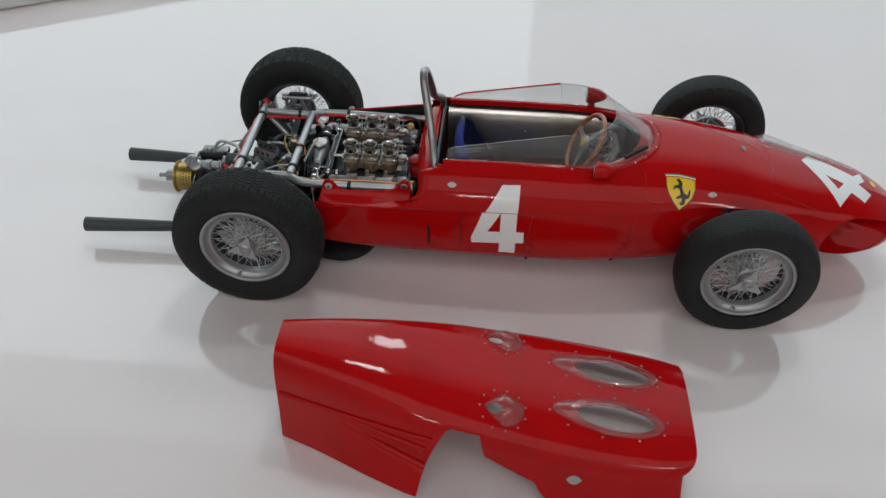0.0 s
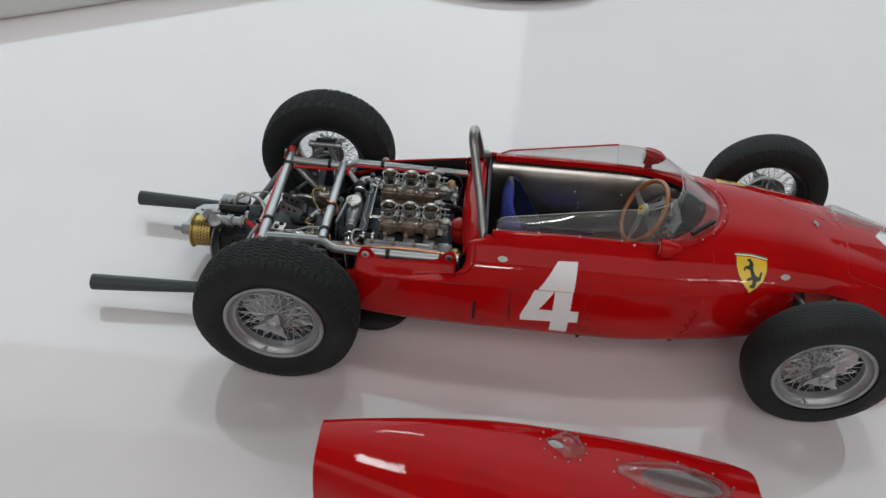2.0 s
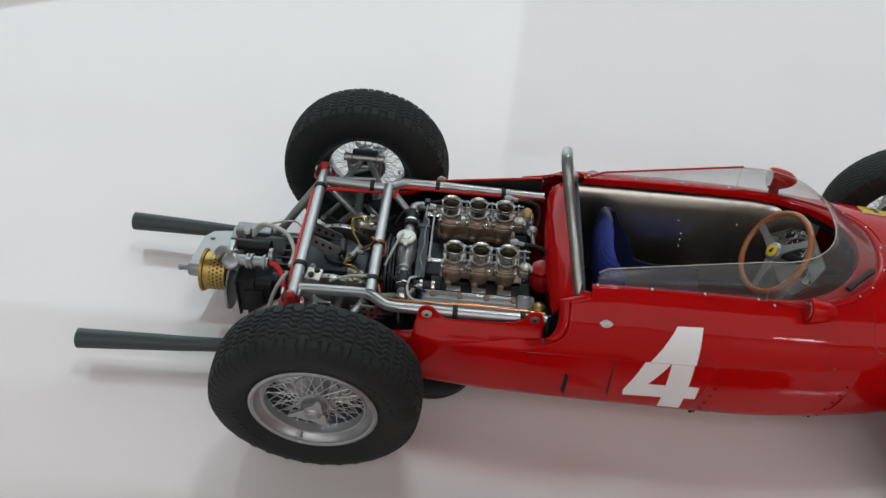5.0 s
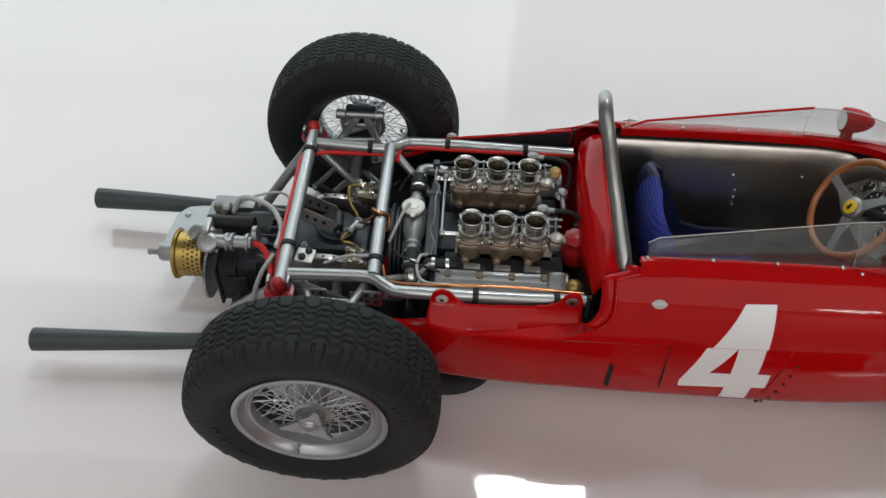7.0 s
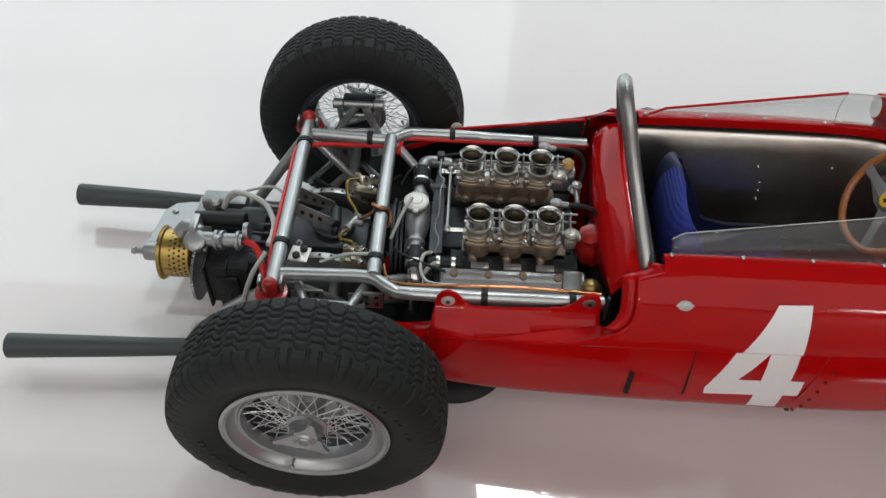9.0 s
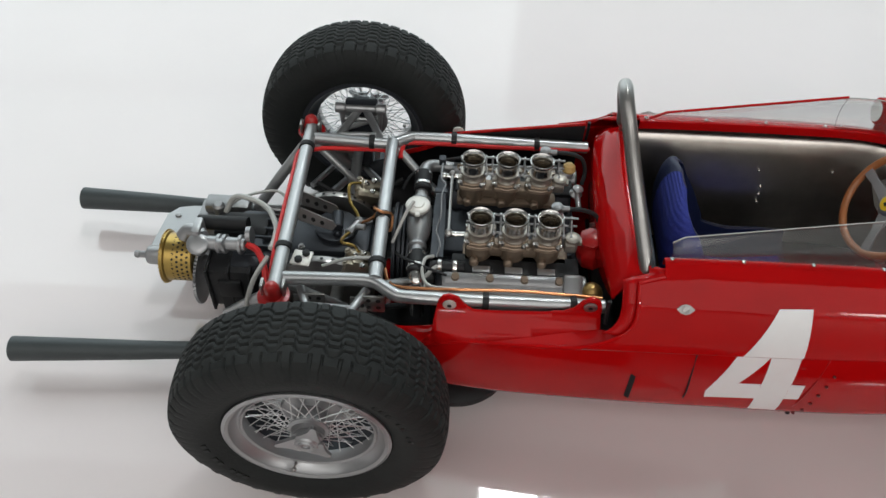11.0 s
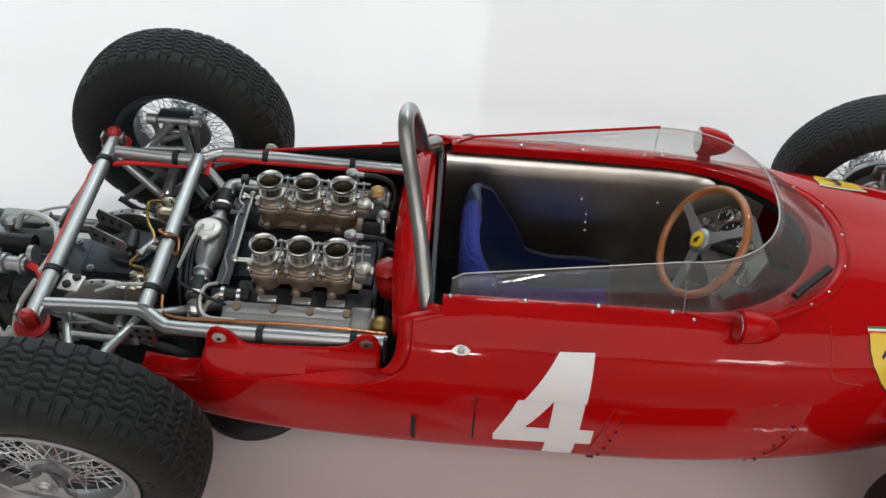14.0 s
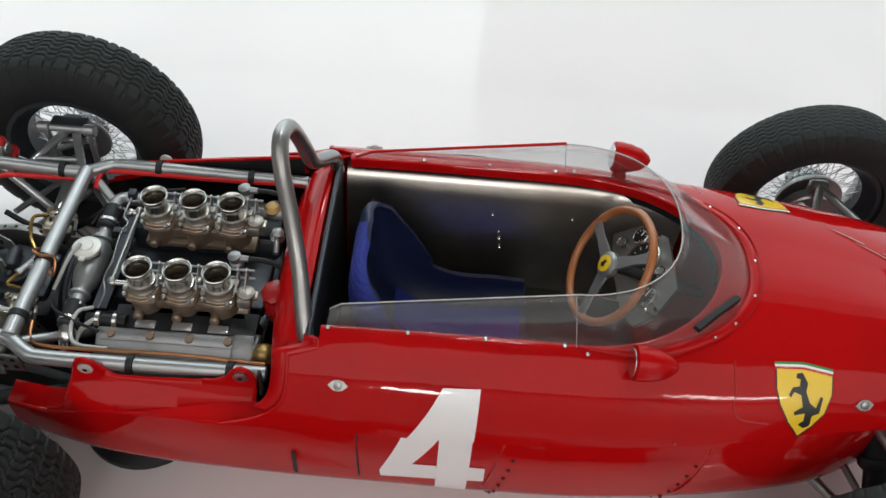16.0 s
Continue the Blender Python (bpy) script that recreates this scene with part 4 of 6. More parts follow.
    grid_faces(bm, rows)
    part("air_blister", bm, RED, car, "low red blister ahead of the air slot")
    # seams of the detachable nose and scuttle panels
    for pts in ([(202.5, 0.0), (206.8, 3.0), (206.6, 8.0), (205.4, 13), (204.8, 20.4), (211.2, 21.2), (219.3, 21.7), (226, 22.4)] if side < 0 else [(206.9, 1.0), (205.9, 5.2), (202.6, 14.0), (200.5, 20.0), (203, 23.5), (212, 22.4)],
                [(153.1, 22.4), (153.3, 26.9), (154.0, 31.0), (160.6, 31.3)]):
        bm = bmesh.new()
        tube(bm, [skin(x, s_at_y(x, y), 0.02, side) for x, y in (pts[1:] if pts[0][0] == 202.5 else pts)], 0.16, 6, 6)
        part("panel_seam", bm, RED_CAP, car)
    # side panel beside the engine, with two eared mountings
    top = [(19.5, 30.8), (22.4, 32.2), (24.0, 34.4), (25.0, 38.0), (25.6, 40.6), (26.5, 42.2), (28.0, 42.8), (29.8, 42.0), (31.4, 39.6), (33.5, 38.5), (40, 38.6), (48, 39.0), (53.0, 39.4), (55.4, 41.0), (57.0, 44.0), (58.8, 45.0), (60.6, 44.0), (61.3, 41.4), (61.4, 36.4)]
    if side > 0:
        top = [(22, 36.4), (24.0, 39.2), (33, 40.6), (42, 41.8), (52, 43.2), (61.4, 44.4), (61.8, 36.4)]
    outline = top + [(58, 36.4), (48, 35.7), (36, 34.8), (30, 33.6), (24, 31.6)]

    def panel_map(x, z, side=side):
        low = max(0.0, 38.8 - z)
        y = 29.0 + 0.022 * (x - 28) + 0.7 * low + 0.22 * low * low
        return Vector((x, side * min(y, abs(skin(x, s_at_z(x, z)).y) - 0.1), z))

    bm = bmesh.new()
    rise = [(24, 38.0), (42, 38.4), (61, 40.0)] if side < 0 else [(22.4, 36.4), (24.4, 38.9), (33, 40.3), (42, 41.5), (52, 42.9), (61.4, 44.1)]
    xs = (25, 35, 45, 55, 61) if side < 0 else (22.6, 24.4, 29, 33, 37.5, 42, 47, 52, 57, 61.4)
    grid_faces(bm, [[panel_map(x, zz, side) + Vector((0, -side * (1.2 if side < 0 else 0.75), -0.2)) for zz in (33.6, 36.0, min(38.5, curve_at(rise, x)[0] - 0.1), curve_at(rise, x)[0])] for x in xs])
    part("panel_lining", bm, BLACK, car)
    pn = decal("side_panel", outline, panel_map, RED, car, "red sheet panel beside the engine", cell=1.2)
    solid(pn, 0.5, (0, 20))
    for x, z in ((28.0, 39.6), (58.6, 42.0)):
        p = panel_map(x, z) + Vector((0, side * 0.1, 0.0))
        bm = bmesh.new()
        lathe(bm, [(1.5, 0), (1.5, 0.3), (1.2, 0.5), (0.3, 0.5)], p, (0, side, 0), 24)
        washer = part("panel_screw", bm, WASHER if x < 40 else STEEL, pn)
        bm = bmesh.new()
        lathe(bm, [(0.5, 0.4), (0.5, 0.58), (0.2, 0.6)], p, (0, side, 0), 12)
        part("screw_slot", bm, BLACK, washer)
    # dark gap between the panel and the cowl
    bm = bmesh.new()
    tube(bm, [panel_map(62.4, z) + Vector((0, side * 0.1, 0)) for z in (44.4, 41, 37.8)], 0.45, 8, 4)
    part("panel_gap", bm, BLACK, car)
    # ridge where panel and lower body meet
    bm = bmesh.new()
    tube(bm, [skin(x, s_at_z(x, curve_at(SEAM, x)[0]), 0.0, side, 0.4) for x in (12, 20, 30, 40, 50, 57)], 0.45, 8, 5)
    part("body_bead", bm, RED, car)

# low clear blister over the far shoulder of the nose, blunt at the back and fading forwards
bm = bmesh.new()
rows = []
for i in range(25):
    f = i / 24
    x = 205 + 42 * f
    rise = 3.4 * (1 - f) ** 0.75 * min(1.0, 0.35 + f / 0.10)
    rows.append([skin(x, s_at_y(x, 12.5 - 3.0 * f + (6.2 - 3.6 * f) * g), 0.12 + rise * (1 - g * g), 1) for g in (k / 7 - 1 for k in range(15))])
grid_faces(bm, rows)
solid(part("nose_blister", bm, SCREEN, car, "low clear plastic blister on the nose"), 0.25)

# pale scuffs rubbed into the paint ahead of the cockpit
for k, (x, y, long, wide, turn) in enumerate(((184.0, 12.0, 9.0, 0.9, -0.5), (189.0, 8.1, 10.0, 0.7, -0.5), (193.5, 7.1, 6.5, 0.8, -0.42), (199.5, 4.9, 6.0, 1.0, -0.3), (203.0, 2.8, 4.0, 0.6, -0.1))):
    sliver = [(x + a * long * math.cos(turn) - b * wide * math.sin(turn), y + a * long * math.sin(turn) + b * wide * math.cos(turn))
              for a, b in ((-0.5, 0.0), (-0.2, 0.45), (0.15, 0.3), (0.5, 0.1), (0.25, -0.4), (-0.15, -0.3))]
    decal("paint_scuff", sliver, top_map(1, 0.2), SCUFF, car, cell=0.9, thick=0.02)

# race number and small badge on the nose
nose_four = [[(222.3, 3.4), (227.0, 9.6), (244.4, 1.0), (245.3, -4.0), (238.2, -6.4), (231.2, -3.4), (234.8, -10.4), (234.2, -18.6)],
             [(234.8, -10.4), (238.2, -6.4), (245.3, -4.0), (250.0, -8.0), (245.8, -13.6), (240.4, -10.6), (234.2, -18.6)],
             [(244.4, 1.0), (249.0, 5.4), (249.2, -0.2), (245.3, -4.0)]]
nose_four = [[(x - 0.6, y) for x, y in lp] for lp in nose_four]
decal("nose_number", nose_four, top_map(-1), WHITE_DECAL, car, "white race number 4 on the nose", cell=1.5)
decal("nose_badge", [(251.6, 2.6), (253.6, 3.2), (254.4, 0.8), (253.6, -1.4), (251.8, -0.8)], top_map(-1, 0.2), YELLOW, car, "small yellow nose badge", cell=0.8)

# ---- engine bay ----
bm = bmesh.new()
for sgn in (-1, 1):
    tube(bm, [(-10.6, sgn * 24.0, 39.6), (-2, sgn * 23.6, 39.5), (8.4, sgn * 23.2, 39.3), (11.5, sgn * 23.9, 39.2), (15.2, sgn * 26.3, 39.0), (19, sgn * 27.0, 38.8), (40, sgn * 26.9, 38.6), (62.5, sgn * 26.6, 38.4)], 1.55, 14, 6)
    tube(bm, [(-11, sgn * 26.5, 38), (-19, sgn * 22.5, 28), (-27, sgn * 18.5, 17.5)], 1.5, 12, 2)
    tube(bm, [(-10, sgn * 24, 38), (4, sgn * 20, 24), (16, sgn * 17, 12)], 1.0, 10, 2)
    tube(bm, [(12, sgn * 23.5, 38), (24, sgn * 14, 30)], 1.1, 10)
    tube(bm, [(-27, sgn * 18.5, 17.5), (10, sgn * 22, 11), (60, sgn * 24, 10)], 1.4, 10, 2)
frame_ob = part("space_frame", bm, FRAME, car, "silver painted tubular space frame")
for x, z, e in ((-11, 40.2, 28.0), (11, 39.9, 23.4)):
    bm = bmesh.new()
    tube(bm, [(x, -e, z), (x, e, z)], 1.65, 14)
    part("cross_tube", bm, FRAME, frame_ob)
for sgn in (-1, 1):
    bm = bmesh.new()
    q = Vector((-11.2, sgn * 28.2, 37.6))
    lathe(bm, [(3.5, 0), (3.7, 0.5), (3.6, 1.0), (1.95, 1.3), (1.75, 2.4), (1.75, 3.9), (1.4, 4.9), (0.7, 5.5), (0.1, 5.6)], q, (0, sgn * 0.12, 1), 24)
    part("mount_cap", bm, RED_CAP, car, "red rubber suspension mounting cap")
    bm = bmesh.new()
    block(bm, (-11.2 + 2.4, sgn * 27.4, 40.2), (0.7, 2.6, 3.6), 0.2)
    block(bm, (-11.2 - 2.4, sgn * 27.4, 40.2), (0.7, 2.6, 3.6), 0.2)
    part("mount_bracket", bm, STEEL, car)
# straps round the tubes
for a, b in (((-11, -15.5, 40.2), (0, 1, 0)), ((-11, 19.5, 40.2), (0, 1, 0)), ((11, -18.5, 39.9), (0, 1, 0)), ((11, -4, 39.9), (0, 1, 0)), ((5.5, 23.5, 39.4), (1, 0, 0)), ((27, 27, 38.7), (1, 0, 0)), ((49, 26.8, 38.5), (1, 0, 0)),
             ((36, -26.9, 38.6), (1, 0, 0)), ((55.5, -26.7, 38.5), (1, 0, 0))):
    bm = bmesh.new()
    c = Vector(a) - Vector(b) * 0.75
    lathe(bm, [(1.7, 0), (2.0, 0.1), (2.0, 1.4), (1.7, 1.5)], c, b, 16)
    part("strap", bm, BLACK, frame_ob, "black strap round a frame tube")


def pipe(name, pts, r, mat, label="", parent=car, seg=8):
    b = bmesh.new()
    tube(b, pts, r, seg, 6)
    return part(name, b, mat, parent, label)


pipe("red_cable", [(63, 25.6, 38.6), (40, 25.3, 38.3), (16.5, 25.2, 38.4), (13.6, 23.2, 38.2), (13.2, 20.5, 37.0)], 0.62, RED_WIRE, "red cable along the frame")
pipe("red_cable", [(9.6, 19.8, 36.5), (9.4, 21.8, 37.8), (7.6, 22.0, 38.2), (1, 21.8, 38.2), (-6, 21.4, 38.4), (-9.2, 20.2, 38.8), (-12.8, 18.4, 39.6), (-13.1, 10, 39.6), (-13.2, -8, 39.6), (-13.0, -18, 39.3), (-13.5, -21, 36)], 0.6, RED_WIRE, "red cable along the frame")
pipe("copper_pipe", [(12.6, -17.6, 37), (13.8, -21.6, 37.4), (17, -24.0, 38.4), (28, -24.8, 39.4), (44, -24.6, 39.8), (62, -24.9, 39.2)], 0.38, COPPER, "copper pipe along the frame")
pipe("copper_pipe", [(9.0, 0.5, 38.4), (8.9, -3, 41.8), (11, -4.5, 42.2), (13.0, -3.5, 40.4), (12.8, -6, 37.5), (10, -3.0, 36)], 0.36, COPPER)
pipe("copper_pipe", [(4.5, 2, 31), (7.5, 1, 34), (9.4, 1.5, 36.5)], 0.4, COPPER)
pipe("brake_pipe", [(3.2, 14.5, 33), (0.6, 12.5, 34), (1.2, 8, 32.4), (3.4, 4.5, 31.6), (4.0, 1.0, 31.2), (2.2, -2.0, 31.8), (0.4, -4.6, 31), (3.4, -5.2, 30.4), (5.2, -8.6, 32)], 0.42, BRASS, "brass brake pipe")
pipe("clear_hose", [(-2, -17.5, 36.6), (4, -17.2, 39.4), (10.5, -17.6, 40.6)], 0.42, CLEARHOSE)
pipe("clear_hose", [(-31.5, 7, 27.5), (-28, 7.5, 32.8), (-20, 4, 33.6), (-15.5, -4, 35.6), (-14.0, -11, 38.4), (-14.2, -15, 39)], 0.72, CLEARHOSE, "clear breather hose")
pipe("clear_hose", [(-33, 9, 26), (-27, 11, 29.5), (-19, 12, 31), (-15.5, 10, 30)], 0.36, CLEARHOSE)
pipe("clear_hose", [(-14.5, -17, 38.6), (-17.5, -21, 35), (-19.5, -24, 29), (-18, -24.5, 26)], 0.62, CLEARHOSE)
pipe("grey_hose", [(28, -14.5, 35.6), (24.5, -16.2, 36.8), (21.6, -18.6, 34.8), (22.6, -21.4, 34.6), (27.5, -23.2, 37)], 0.55, CLEARHOSE)
pipe("tank_rod", [(13.5, -8.6, 36), (16.5, -3.6, 41.2), (18.2, -0.6, 42.4)], 0.42, CLEARHOSE)

# block, crankcase and flywheel
bm = bmesh.new()
block(bm, (41, 0, 19), (36, 26, 22), 1.5)
block(bm, (41, -14, 29), (34, 9, 8), 1.2, (25, 0, 0))
block(bm, (41, 14, 29), (34, 9, 8), 1.2, (-25, 0, 0))
block(bm, (41, 0, 31), (33, 14, 3), 0.8)
engine = part("engine", bm, GUN, car, "exposed vee engine with two rows of carburettors")
bm = bmesh.new()
for r, x0, x1 in ((12.2, 13.2, 14.2), (11.4, 14.4, 15.4), (12.0, 15.6, 16.4), (10.6, 16.6, 18.0)):
    lathe(bm, [(r - 0.3, 0), (r, 0.15), (r, x1 - x0 - 0.15), (r - 0.3, x1 - x0)], (x0, -1, 25), (1, 0, 0), 44)
part("flywheel", bm, GUN, engine, "dark ringed flywheel")
for sgn in (-1, 1):
    bm = bmesh.new()
    t = sgn * -28
    c = Vector((42, sgn * 19.6, 34.2))
    block(bm, c, (32.5, 6.4, 3.4), 0.8, (t, 0, 0))
    block(bm, c + Vector((0, -sgn * 0.8, 1.6)), (31, 2.4, 1.6), 0.5, (t, 0, 0))
    block(bm, c + Vector((14.2, 0, 0.6)), (4.8, 7.0, 4.2), 1.0, (t, 0, 0))
    lathe(bm, [(2.9, 0), (3.2, 0.4), (3.2, 2.2), (2.8, 2.6)], (c.x + 14.8, c.y - sgn * 1.2, c.z - 0.3), (1, 0, 0), 24)
    cov = part("cam_cover", bm, CASTG, engine, "cast grey camshaft cover")
    for k in range(4):
        bm = bmesh.new()
        lathe(bm, [(1.3, 0), (1.3, 0.7), (0.8, 1.1), (0.8, 1.5)], (29.0 + 8.0 * k, sgn * 18.4, 35.8), (0, sgn * 0.45, 1), 12)
        part("cover_nut", bm, CAST, cov)
    bm = bmesh.new()
    for k in range(9):  # worn raised bars along the cover's flank, too small to read
        block(bm, (38.5 + 1.3 * k, sgn * 22.6, 34.0), (0.8, 0.25, 0.9), 0.05, (t, 0, 0), 1)
    part("cover_relief", bm, CASTG, cov)
    bm = bmesh.new()
    block(bm, (43, sgn * 13.8, 35.4), (30, 6, 1.2), 0.3)
    part("gasket_plate", bm, BLACK, engine)
    for k in range(3):
        bm = bmesh.new()
        block(bm, (35 + 7.6 * k, sgn * 15.6, 36.0), (4.2, 2.0, 0.6), 0.2)
        part("gasket_tab", bm, ALLOY, engine)

# carburettors
def carb(x, y, k):
    b = bmesh.new()
    lathe(b, [(3.0, 34.5), (3.15, 35), (3.3, 38.0), (3.45, 39.8), (3.3, 40.2), (2.2, 40.2), (2.2, 34.5)], (x, y, 0), (0, 0, 1), 28, close=True)
    lathe(b, [(1.1, 0), (1.1, 1.4), (0.7, 1.8)], (x - 1.0, y - 3.0, 36.6), (0, -1, 0.1), 12)
    c = part("carburettor", b, CAST, engine, "brown cast carburettor body")
    # a thick lobed flange, a second thinner one above it, then the grey neck
    for z0, z1, r0, r1, mat, nm in ((40.0, 41.1, 3.55, 4.15, TAN, "body_flange"), (41.3, 41.9, 3.3, 3.9, TAN, "top_flange")):
        b = bmesh.new()
        outline = []
        for i in range(48):
            a = 2 * math.pi * i / 48
            lobe = max(0.0, math.cos(4 * a - math.pi)) ** 2
            outline.append(((r0 + (r1 - r0) * lobe) * math.cos(a), (r0 + (r1 - r0) * lobe) * math.sin(a)))
        plate(b, outline, z1 - z0, Matrix.Translation((x, y, z0)))
        bmesh.ops.bevel(b, geom=[e for e in b.edges if e.calc_face_angle(0) > 1.0], offset=0.12, segments=1, affect="EDGES")
        part(nm, b, mat, c)
    b = bmesh.new()
    lathe(b, [(2.9, 41.8), (2.95, 42.3), (2.7, 42.6), (2.65, 43.6), (2.85, 43.8), (2.85, 44.1), (2.4, 44.2), (2.2, 41.8)], (x, y, 0), (0, 0, 1), 28, close=True)
    block(b, (x + 3.0, y + 1.6, 42.6), (1.6, 1.6, 1.5), 0.3)
    block(b, (x - 3.0, y - 1.2, 42.4), (1.2, 1.5, 1.2), 0.25)
    part("neck", b, NECK, c, "grey cast neck under the trumpet")
    b = bmesh.new()
    lathe(b, [(0.55, 0), (0.55, 0.9), (0.3, 1.1)], (x + 2.2, y - 3.1, 41.6), (0.1, -0.3, 1), 8)
    lathe(b, [(0.4, 0), (0.4, 1.5), (0.25, 1.6)], (x - 2.6, y - 2.8, 41.6), (-0.1, -0.3, 1), 8)
    part("jet_screw", b, STEEL, c)
    b = bmesh.new()
    lathe(b, [(2.45, 43.6), (2.5, 44.6), (2.45, 46.2), (2.6, 46.9), (2.85, 47.4), (3.02, 47.8), (2.98, 48.2), (2.8, 48.32), (2.5, 48.1), (2.2, 47.3), (2.08, 45.5), (2.02, 42.0), (2.3, 42.0)], (x, y, 0), (0, 0, 1), 32, close=True)
    part("intake_trumpet", b, CHROME, c, "polished intake trumpet")
    b = bmesh.new()
    rod(b, (x - 2.2, y, 44.6), (x + 2.2, y, 44.6), 0.18, seg=6)
    # disc across the throat; its black stands in for the shade down there
    lathe(b, [(2.2, 0), (2.2, 0.4)], (x, y, 38.4), (0, 0, 1), 16)
    part("venturi", b, BLACK, c)
    b = bmesh.new()
    lathe(b, [(2.0, 39.0), (2.0, 46.8), (1.88, 46.6), (1.8, 39.0)], (x, y, 0), (0, 0, 1), 20, close=True)
    part("choke_tube", b, THROAT, c, "dark choke tube")
    for dx, dy in ((-2.9, 2.6), (2.9, -2.8), (3.3, 2.4), (-3.2, -2.4)):
        rivet((x + dx, y + dy, 42.1), c, 1.1, CHROME, "stud_nut")
    return c


for x, y in ((34.2, -10.0), (42.2, -9.9), (50.1, -9.8), (32.1, 9.7), (40.6, 9.7), (48.9, 9.6)):
    carb(x, y, 0)
for y, x0 in ((-10.0, 30.0), (9.7, 28.0)):
    b = bmesh.new()
    block(b, (x0 + 12.5, y, 38.0), (20, 4.0, 3.0), 0.8)
    block(b, (x0 + 13, y, 35.2), (25, 6.0, 1.6), 0.6)
    part("inlet_manifold", b, CAST, engine, "tan cast inlet manifold")
    b = bmesh.new()
    for dy, z in ((3.2, 43.0), (3.4, 45.4), (0.4, 42.6)):
        rod(b, (x0 + 1, y + dy, z), (x0 + 27.0, y + dy, z), 0.27, seg=8)
    linkage = part("throttle_linkage", b, ALLOY, engine, "bright throttle linkage rods")
    for dx in (7.4, 9.0, 15.4, 17.0, 23.6, 25.4):
        b = bmesh.new()
        block(b, (x0 + dx, y + 3.3, 44.2), (0.45, 0.9, 3.4), 0.1, (0, 0, 0), 1)
        rod(b, (x0 + dx, y - 0.6, 43.2), (x0 + dx, y + 3.4, 45.4), 0.2, seg=6)
        ball(b, (x0 + dx, y - 0.6, 43.2), 0.5, 8)
        part("linkage_lever", b, ALLOY, linkage)
    b = bmesh.new()
    block(b, (x0 + 25.4, y - 0.6, 41.0), (3.0, 4.2, 2.6), 0.7)
    lathe(b, [(1.7, 0), (1.8, 0.3), (1.8, 0.9), (1.3, 1.2), (0.6, 1.3)], (x0 + 25.8, y - 0.5, 42.2), (0, 0, 1), 18)
    block(b, (x0 + 27.4, y - 0.2, 41.6), (1.4, 2.2, 1.0), 0.3)
    part("float_chamber", b, NECK, engine, "grey float chamber at the end of the row")
    b = bmesh.new()
    ux = x0 + 22.5
    lathe(b, [(1.3, 0), (1.5, 0.4), (1.5, 1.4), (1.0, 1.8), (1.0, 2.6), (1.4, 2.8), (1.4, 3.6), (0.7, 4.0)], (ux, y + 6.6, 42.4), (-0.1, 0, 1), 16)
    rod(b, (ux, y + 6.6, 45.2), (ux + 2.6, y + 6.6, 45.2), 0.9, 0.7, seg=10)
    part("fuel_union", b, CASTG, engine, "small silver fuel union")
    pipe("fuel_hose", [(ux + 2.4, y + 6.6, 45.2), (ux + 6, y + 6.6, 45.0), (ux + 9, y + 6.2, 43.8), (ux + 10.2, y + 5, 41), (ux + 9.6, y + 3, 38)], 0.55, BLACK, "", engine)
    b = bmesh.new()
    rod(b, (x0 - 2.8, y + 1.4, 40.2), (x0 + 1.5, y + 1.4, 40.2), 0.7, seg=10)
    ball(b, (x0 - 3.0, y + 1.4, 40.2), 1.0)
    part("throttle_end", b, CHROME, engine)
b = bmesh.new()
rod(b, (27.1, 11.2, 41.0), (26.9, -8.4, 40.6), 0.36, seg=8)
ball(b, (27.1, 11.2, 41.0), 0.9)
ball(b, (26.9, -8.4, 40.6), 0.9)
part("cross_link", b, STEEL, engine)
pipe("bent_wire", [(24.6, 14, 41.8), (24.4, 9, 41.4), (25.6, 7.4, 41), (24.8, 4, 40.6), (24.8, -2, 39.4), (24.0, -6, 38.4), (25.0, -9.6, 37.6), (24.4, -13, 36.6)], 0.22, CASTG, "", engine)
b = bmesh.new()
plate(b, [(-1.5, -14), (1.5, -14), (1.5, 2), (0.8, 14), (-0.8, 14), (-1.5, 2)], 0.5, mm(0, 0, 0) @ Matrix.Translation((24.4, 1.5, 35.8)))
block(b, (24.4, 15.6, 41.4), (1.8, 2.0, 2.0), 0.3)
block(b, (24.5, 5.4, 40.6), (3.2, 1.5, 0.5), 0.2)
part("front_plate", b, GUN, engine)

# water header tank with its hoses
b = bmesh.new()
lathe(b, [(1.4, -12.5), (1.7, -12.2), (1.7, -10.6), (2.3, -10.2), (2.3, -9.6), (1.8, -9.3), (2.0, -8.2), (2.6, -6.8), (3.0, -4.5), (3.0, 2.0), (2.5, 3.6), (1.9, 4.4), (2.4, 4.6), (2.4, 5.4), (1.6, 5.7), (1.6, 8.4), (1.4, 8.6)], (19.6, 0, 36.8), (0, 1, 0.03), 28)
block(b, (19.8, -1.0, 36.2), (4.8, 6.0, 4.2), 1.0)
lathe(b, [(2.5, 0), (2.4, 2.4)], (19.2, -0.6, 38.6), (0, 0, 1), 24)
tank = part("header_tank", b, CASTG, engine, "cast silver water header tank with filler cap")
b = bmesh.new()
lathe(b, [(2.9, 0), (3.0, 0.3), (3.0, 0.8), (2.6, 1.1), (1.6, 1.15), (1.4, 1.4), (0.2, 1.5)], (19.2, -0.6, 40.6), (0, 0, 1), 28)
block(b, (19.2, -3.6, 41.2), (1.2, 1.6, 0.7), 0.2)
part("filler_cap", b, WASHER, tank, "pale filler cap")
